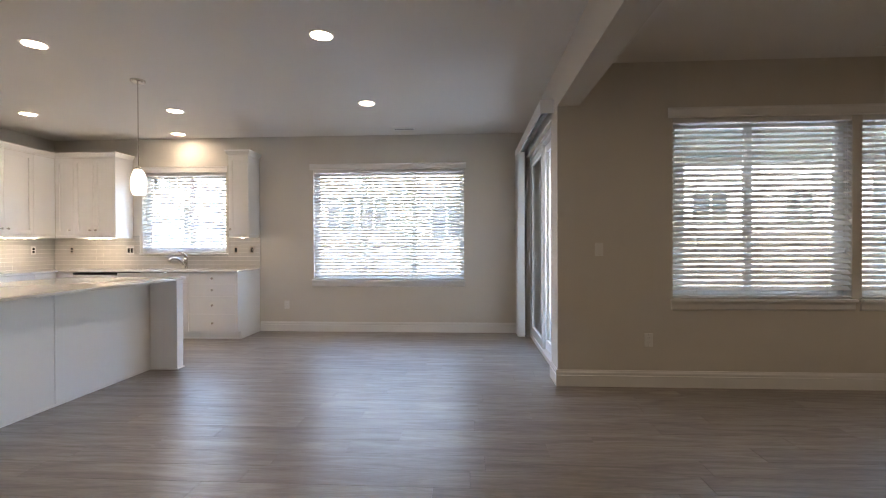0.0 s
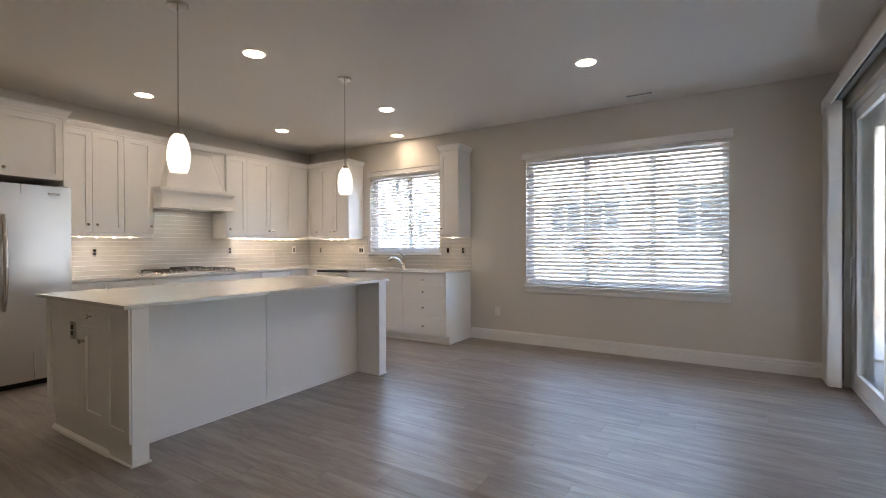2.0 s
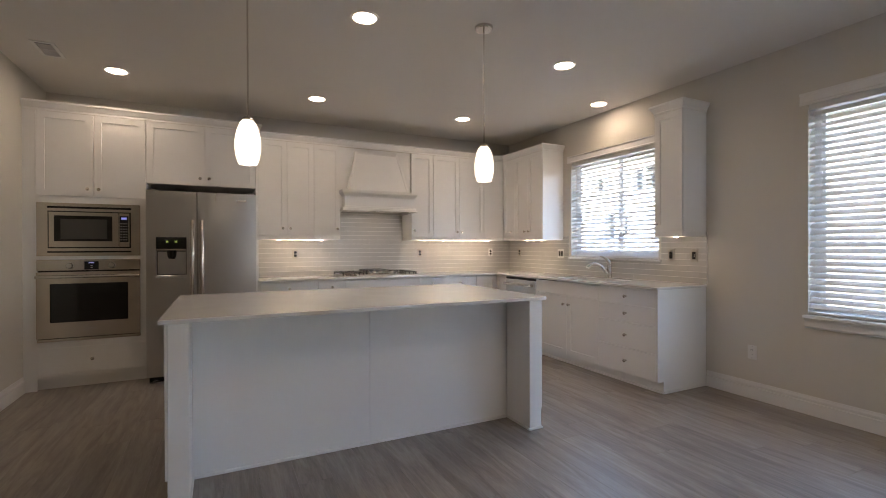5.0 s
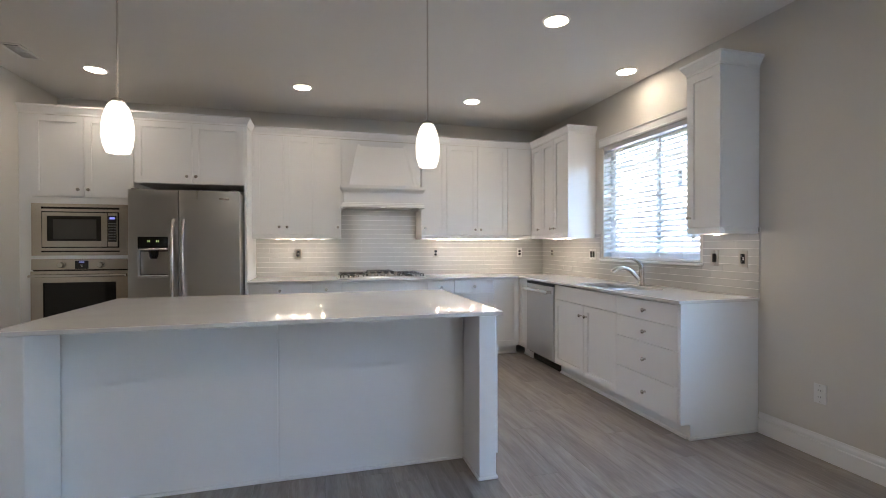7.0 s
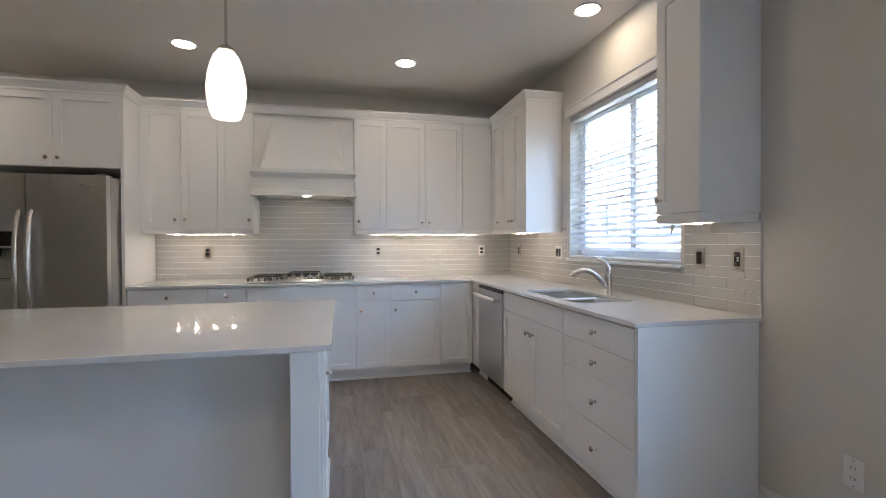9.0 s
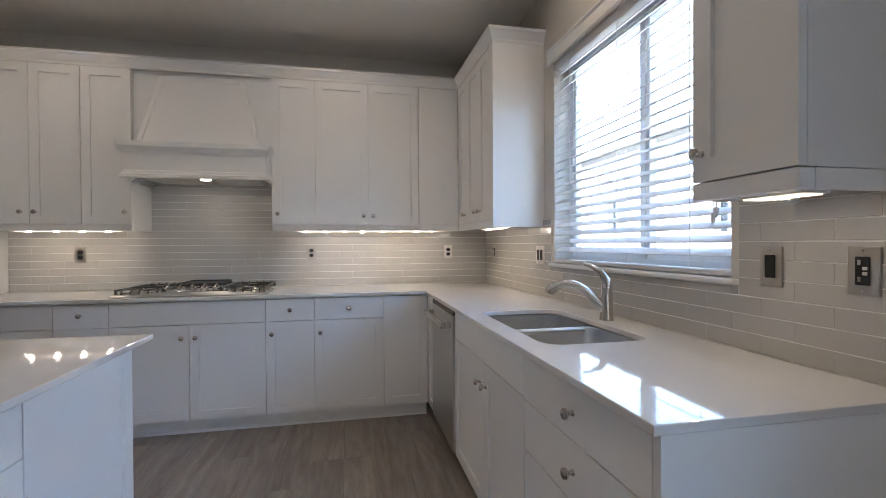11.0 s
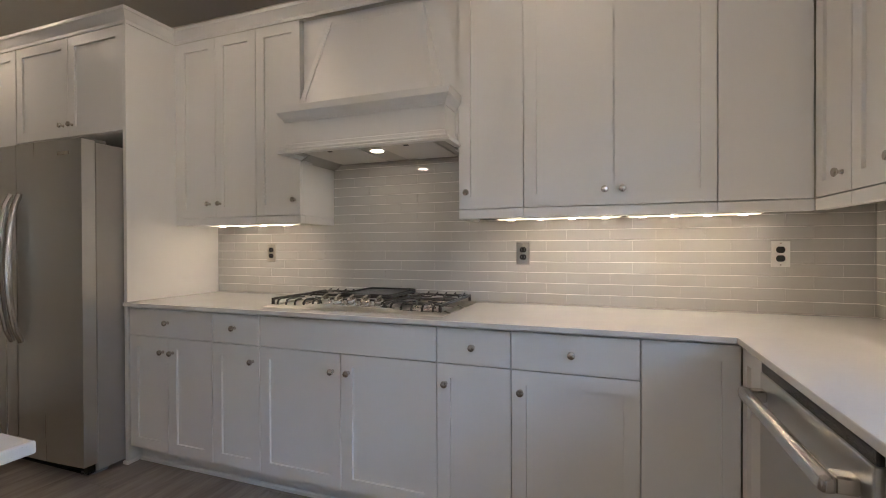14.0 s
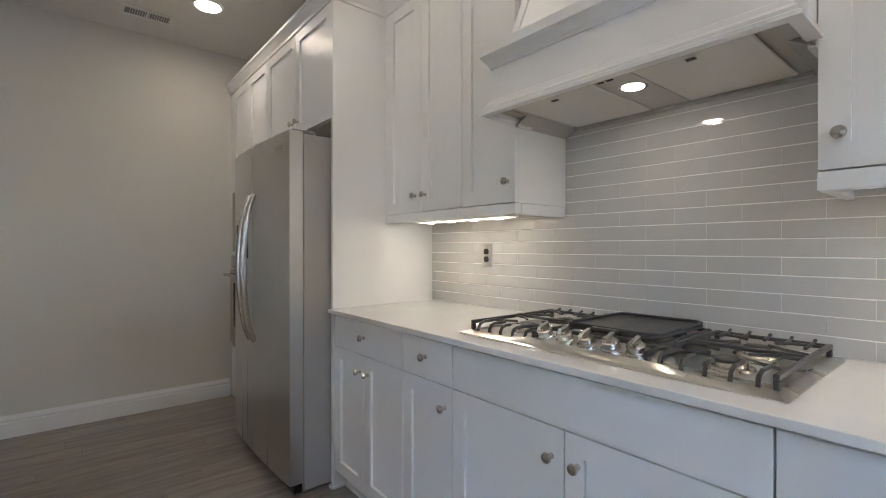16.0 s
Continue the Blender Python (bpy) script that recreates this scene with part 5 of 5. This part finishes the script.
for u in (3.222, 4.876):
    plate(R, u, 1.184, 0.0095, "outlet", True)
plate(R, 6.022, 1.184, 0.0095, "outlet", dark=True)
plate(Wn, -5.826, 1.184, 0.0095, "outlet", True)
plate(Wn, -4.920, 1.178, 0.0095, "rocker", w=0.118, dark=True)
plate(Wn, -3.318, 1.180, 0.0095, "rocker", True)
plate(Wn, -3.078, 1.180, 0.0095, "safety", True)
plate(Wn, -2.568, 0.385, 0.0004, "outlet")
plate(living_wall, 1.203, 1.197, 0.0004, "rocker")
plate(living_wall, 1.625, 0.409, 0.0004, "outlet")
plate(lambda u, d, z: (u, 2.180 - d, z), -3.602, 0.708, 0.0205, "outlet", True, 0.07, 0.114)


# ---- outside ----
def outdoors():
    g = new("ground", mesh_of("ground", B(-220, 220, -220, 220, -0.45, -0.15), GRASS))
    tagged(g, "pale gravel ground round the house", "ground", kind="structure")
    tagged(new("patio", mesh_of("patio", B(XS + 0.20, 6.4, YL + 0.17, 7.4, -0.149, -0.03), CONCRETE)), "pale concrete patio slab", "patio", kind="structure")
    tagged(new("pavement", mesh_of("pavement", B(-9, 9, 8.2, 10.4, -0.149, -0.12), CONCRETE)), "pale concrete path between the houses", "pavement", kind="structure")
    pr = thing("patio_roof", (3.6, 5.7, 2.6), "covered patio roof on cream posts", "patio roof")
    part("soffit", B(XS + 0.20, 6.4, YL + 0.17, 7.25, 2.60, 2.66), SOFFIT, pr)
    part("fascia", B(XS + 0.20, 6.4, 7.25, 7.30, 2.46, 2.80), STUCCO, pr)
    for x in (3.05, 6.2):
        part("post", B(x, x + 0.26, 6.95, 7.21, -0.03, 2.599, bev=0.01), STUCCO, pr)
    one = ((-9.62, -9.28, 1.45, 2.15), (-9.15, -8.83, 1.58, 2.10), (-7.82, -7.44, 1.5, 2.3), (-8.68, -7.95, 2.72, 3.25), (-10.02, -9.70, 2.75, 3.15), (-13.2, -12.4, 1.5, 2.4))
    two = ((-4.05, -3.25, 1.65, 2.6), (-3.08, -2.28, 1.65, 2.6), (-1.0, -0.1, 1.45, 2.62), (1.0, 1.8, 1.65, 2.6))
    three = ((6.0, 6.8, 1.9, 3.1), (8.2, 9.5, 1.9, 3.1), (11.5, 12.5, 1.9, 3.1))
    for x0, x1, y, h, wins, lab in ((-16.0, -6.0, 12.0, 3.5, one, "pale neighbouring house with a low roof"), (-5.2, 3.2, 13.0, 3.8, two, "cream neighbouring house with a grey roof"), (4.6, 15.0, 17.0, 4.4, three, "pale neighbouring house with a shingle roof")):
        hs = thing("neighbour_house", ((x0 + x1) / 2, y, -0.15), lab, "house", "neighbouring houses")
        f = lambda u, d, z: (u, y - d, z)
        part("wall", place(slab(bmesh.new(), x0, x1, -0.15, h, -0.2, 0, wins), f), STUCCO if -6 < x0 < 0 else SIDING, hs)
        part("side_wall", B(x0, x0 + 0.2, y + 0.2, y + 8, -0.15, h), SIDING, hs)
        part("side_wall", B(x1 - 0.2, x1, y + 0.2, y + 8, -0.15, h), SIDING, hs)
        for a, b, c, d in wins:
            w = part("window", place(B(a, b, -0.14, -0.12, c, d), f), FARGLASS, hs)
            lights = ((a, (a + b) / 2 - 0.025, c, d), ((a + b) / 2 + 0.025, b, c, d)) if b - a > 0.6 else ((a, b, c, d),)
            part("frame", place(slab(bmesh.new(), a - 0.07, b + 0.07, c - 0.07, d + 0.07, 0.001, 0.04, lights), f), VINYL, w)
        if y == 13.0:
            for u in (-4.03, -3.3, -2.6, -1.83):
                part("wall_vent", place(B(u - 0.14, u + 0.14, 0.001, 0.03, 1.15, 1.20), f), BLACK, hs)
        bm = bmesh.new()
        vs = [bm.verts.new(p) for p in ((x0 - 0.4, y - 0.5, h), (x1 + 0.4, y - 0.5, h), (x1 + 0.4, y + 8.4, h), (x0 - 0.4, y + 8.4, h), (x0 + 1, y + 4, h + 1.9), (x1 - 1, y + 4, h + 1.9))]
        for q in ((0, 1, 5, 4), (1, 2, 5), (2, 3, 4, 5), (3, 0, 4), (0, 1, 2, 3)):
            bm.faces.new([vs[k] for k in q])
        part("roof", bm, ROOF, hs)
    # Eave added out of view, to shade the blinds from the upper sky.
    ev = thing("shading_eave", (-2.6, 6.7, 2.75), "added white eave that keeps high sky off the blinds", "eave", kind="structure")
    part("soffit", B(XR - 0.4, XS + 0.19, YW + 0.162, 7.13, 2.76, 2.80), SIDING, ev)
    part("fascia", B(XR - 0.4, XS + 0.19, 7.13, 7.16, 2.70, 2.90), SIDING, ev)
    # Made-up house that hides the bright eastern horizon from the sliding door.
    eh = thing("neighbour_house", (13.0, 8.0, -0.15), "cream house added beyond the patio to block bright sky", "house", "neighbouring houses")
    side = lambda u, d, z: (9.5 - d, u, z)
    ew = ((1.5, 2.5, 0.9, 2.1), (6.3, 7.1, 0.9, 2.2))
    part("wall", place(slab(bmesh.new(), -3.0, 10.4, -0.15, 3.3, -0.2, 0, ew), side), STUCCO, eh)
    for p0, p1, q0, q1 in ew:
        w = part("window", place(B(p0, p1, -0.14, -0.12, q0, q1), side), FARGLASS, eh)
        part("frame", place(slab(bmesh.new(), p0 - 0.07, p1 + 0.07, q0 - 0.07, q1 + 0.07, 0.001, 0.04, ((p0, (p0 + p1) / 2 - 0.025, q0, q1), ((p0 + p1) / 2 + 0.025, p1, q0, q1))), side), VINYL, w)
    bm = bmesh.new()
    vs = [bm.verts.new(p) for p in ((9.0, -3.5, 3.3), (9.0, 10.9, 3.3), (16.0, 10.9, 3.3), (16.0, -3.5, 3.3), (12.5, -1.0, 5.2), (12.5, 8.5, 5.2))]
    for q in ((0, 1, 5, 4), (1, 2, 5), (2, 3, 4, 5), (3, 0, 4), (0, 1, 2, 3)):
        bm.faces.new([vs[k] for k in q])
    part("roof", bm, ROOF, eh)
    fn = thing("fence", (6.0, 11.0, -0.15), "weathered wooden board fence behind the patio", "fence")
    me = mesh_of("board", B(-0.068, 0.068, -0.01, 0.01, 0, 1.75), FENCEW)
    for k in range(70):
        b = part("board", me, FENCEW, fn)
        b.matrix_parent_inverse = Matrix.Identity(4)
        b.matrix_basis = pose(-2.2 + 0.145 * k, 0, 0.02)
    for z in (0.3, 1.4):
        part("rail", B(3.7, 14.2, 11.012, 11.05, z, z + 0.09), FENCEW, fn)


outdoors()


# ---- backsplash tiles and floor planks ----
def tiles(name, f, zones, label, start):
    """Running-bond 2 by 8 inch tiles on a bed of grout; zones of (u0, u1, z0, z1)."""
    P, Q, g = 0.0555, 0.2090, 0.0018
    bed = bmesh.new()
    for a, b, c, d in zones:
        slab(bed, a, b, c, d, 0.0004, 0.0080)
    root = tagged(new(name, mesh_of(name, place(bed, f), GLINT_GROUT)), label, "backsplash", kind="structure")
    cache, count, rest, rng = {}, 0, bmesh.new(), random.Random(11)
    for a, b, c, d in zones:
        row = int(round((c - 0.9185) / P))
        z = 0.9185 + row * P
        while z < d - 0.004:
            u = start + (row % 2) * Q / 2
            u -= math.ceil((u - a) / Q) * Q
            while u < b:
                p, q = max(u, a) + g * 0.22, min(u + Q, b) - g * 0.22
                # Level joints are wider, so their pale grout stands in for edge glints.
                r0, r1 = max(z, c) + g * 0.95, min(z + P, d) - g * 0.95
                if q - p > 0.006 and r1 - r0 > 0.006:
                    key = (round(q - p, 4), round(r1 - r0, 4))
                    w, h = key[0] / 2, key[1] / 2
                    if key not in cache:
                        bm = B(-w, w, -0.004, 0.004, -h, h)
                        top = [e for e in bm.edges if all(abs(v.co.y - 0.004) < 1e-6 for v in e.verts)]
                        bmesh.ops.bevel(bm, geom=top, offset=0.0009, segments=1, affect="EDGES")
                        cache[key] = mesh_of("tile", place(bm, lambda x, y, s: Vector(f(x, y, s)) - Vector(f(0, 0, 0))), TILE)
                    if count < 300:
                        t = part("tile", cache[key], TILE, root)
                        t.matrix_basis = Matrix.Translation(f((p + q) / 2, 0.0052, (r0 + r1) / 2)) @ Euler([radians(rng.uniform(-0.35, 0.35)) for _ in range(3)]).to_matrix().to_4x4()
                        count += 1
                    else:
                        box(rest, p, q, 0.0012, 0.0092, r0, r1)
                u += Q
            z += P
            row += 1
    if rest.verts:
        tagged(part("far_tiles", place(rest, f), TILE, root), kind="stuff")
    else:
        rest.free()


tiles("backsplash_range", R, ((2.762, YW - 0.001, 0.9185, 1.3625), (3.7005, 4.6215, 1.3625, 1.735), (2.762, 3.6995, 1.3625, 1.398), (4.6225, YW - 0.001, 1.3625, 1.398)), "warm grey glazed subway tile backsplash behind the cooktop", 4.265)
tiles("backsplash_window", Wn, ((XR + 0.0095, -2.957, 0.9185, 1.085), (XR + 0.0095, -4.7765, 1.085, 1.398), (-3.432, -2.957, 1.085, 1.398), (-4.774, -3.434, 1.085, 1.113)), "warm grey glazed subway tile backsplash under the window", -4.40)


def floor_bed():
    bm = bmesh.new()
    box(bm, XR - 0.1, XH, YN - 0.1, YW + 0.1, -0.14, -0.0062)
    box(bm, XH, XS + 0.1, YB - 0.1, YW + 0.1, -0.14, -0.0062)
    box(bm, XS + 0.1, XE + 0.1, YB - 0.1, YL + 0.1, -0.14, -0.0062)
    return bm


def floor():
    """Vinyl planks along x, in staggered rows on a dark bed."""
    root = tagged(new("floor", mesh_of("floor", floor_bed(), BLACK)), "grey-brown wood-look vinyl plank floor", "floor", kind="structure")
    rng = random.Random(4)
    PW, PL, g = 0.182, 1.22, 0.0009
    meshes = {}
    rest_v, rest_f = [], []
    y, row = YB, 0
    while y < YW:
        x = XR - rng.random() * PL
        while x < XE:
            a, b = max(x, XR) + g / 2, min(x + PL, XE) - g / 2
            c, d = y + g / 2, min(y + PW, YW) - g / 2
            if c > YL:
                b = min(b, XS + 0.08)
            if d < YN:
                a = max(a, XH)
            if b - a > 0.02:
                near = 1.3 < y and x < 1.0 or y > 0.9 and x < -3.0
                if near:
                    key = (round(b - a, 3), round(d - c, 3))
                    if key not in meshes:
                        w, h = (b - a) / 2, (d - c) / 2
                        bm = B(-w, w, -h, h, -0.006, 0.0)
                        es = [e for e in bm.edges if all(v.co.z > -0.001 for v in e.verts)]
                        bmesh.ops.bevel(bm, geom=es, offset=0.0008, segments=1, affect="EDGES")
                        meshes[key] = mesh_of("plank", bm, FLOOR)
                    p = part("plank", meshes[key], FLOOR, root)
                    p.matrix_basis = Matrix.Translation(((a + b) / 2, (c + d) / 2, 0))
                else:
                    k = len(rest_v)
                    t = 0.0008
                    rest_v += [(a, c, -0.006), (b, c, -0.006), (b, d, -0.006), (a, d, -0.006), (a + t, c + t, 0), (b - t, c + t, 0), (b - t, d - t, 0), (a + t, d - t, 0)]
                    rest_f += [(k + 4, k + 5, k + 6, k + 7), (k, k + 1, k + 5, k + 4), (k + 1, k + 2, k + 6, k + 5), (k + 2, k + 3, k + 7, k + 6), (k + 3, k, k + 4, k + 7)]
            x += PL
        y += PW
        row += 1
    me = bpy.data.meshes.new("far_planks")
    me.from_pydata(rest_v, [], rest_f)
    me.materials.append(FLOOR)
    tagged(part("far_planks", me, FLOOR, root), kind="stuff")


floor()
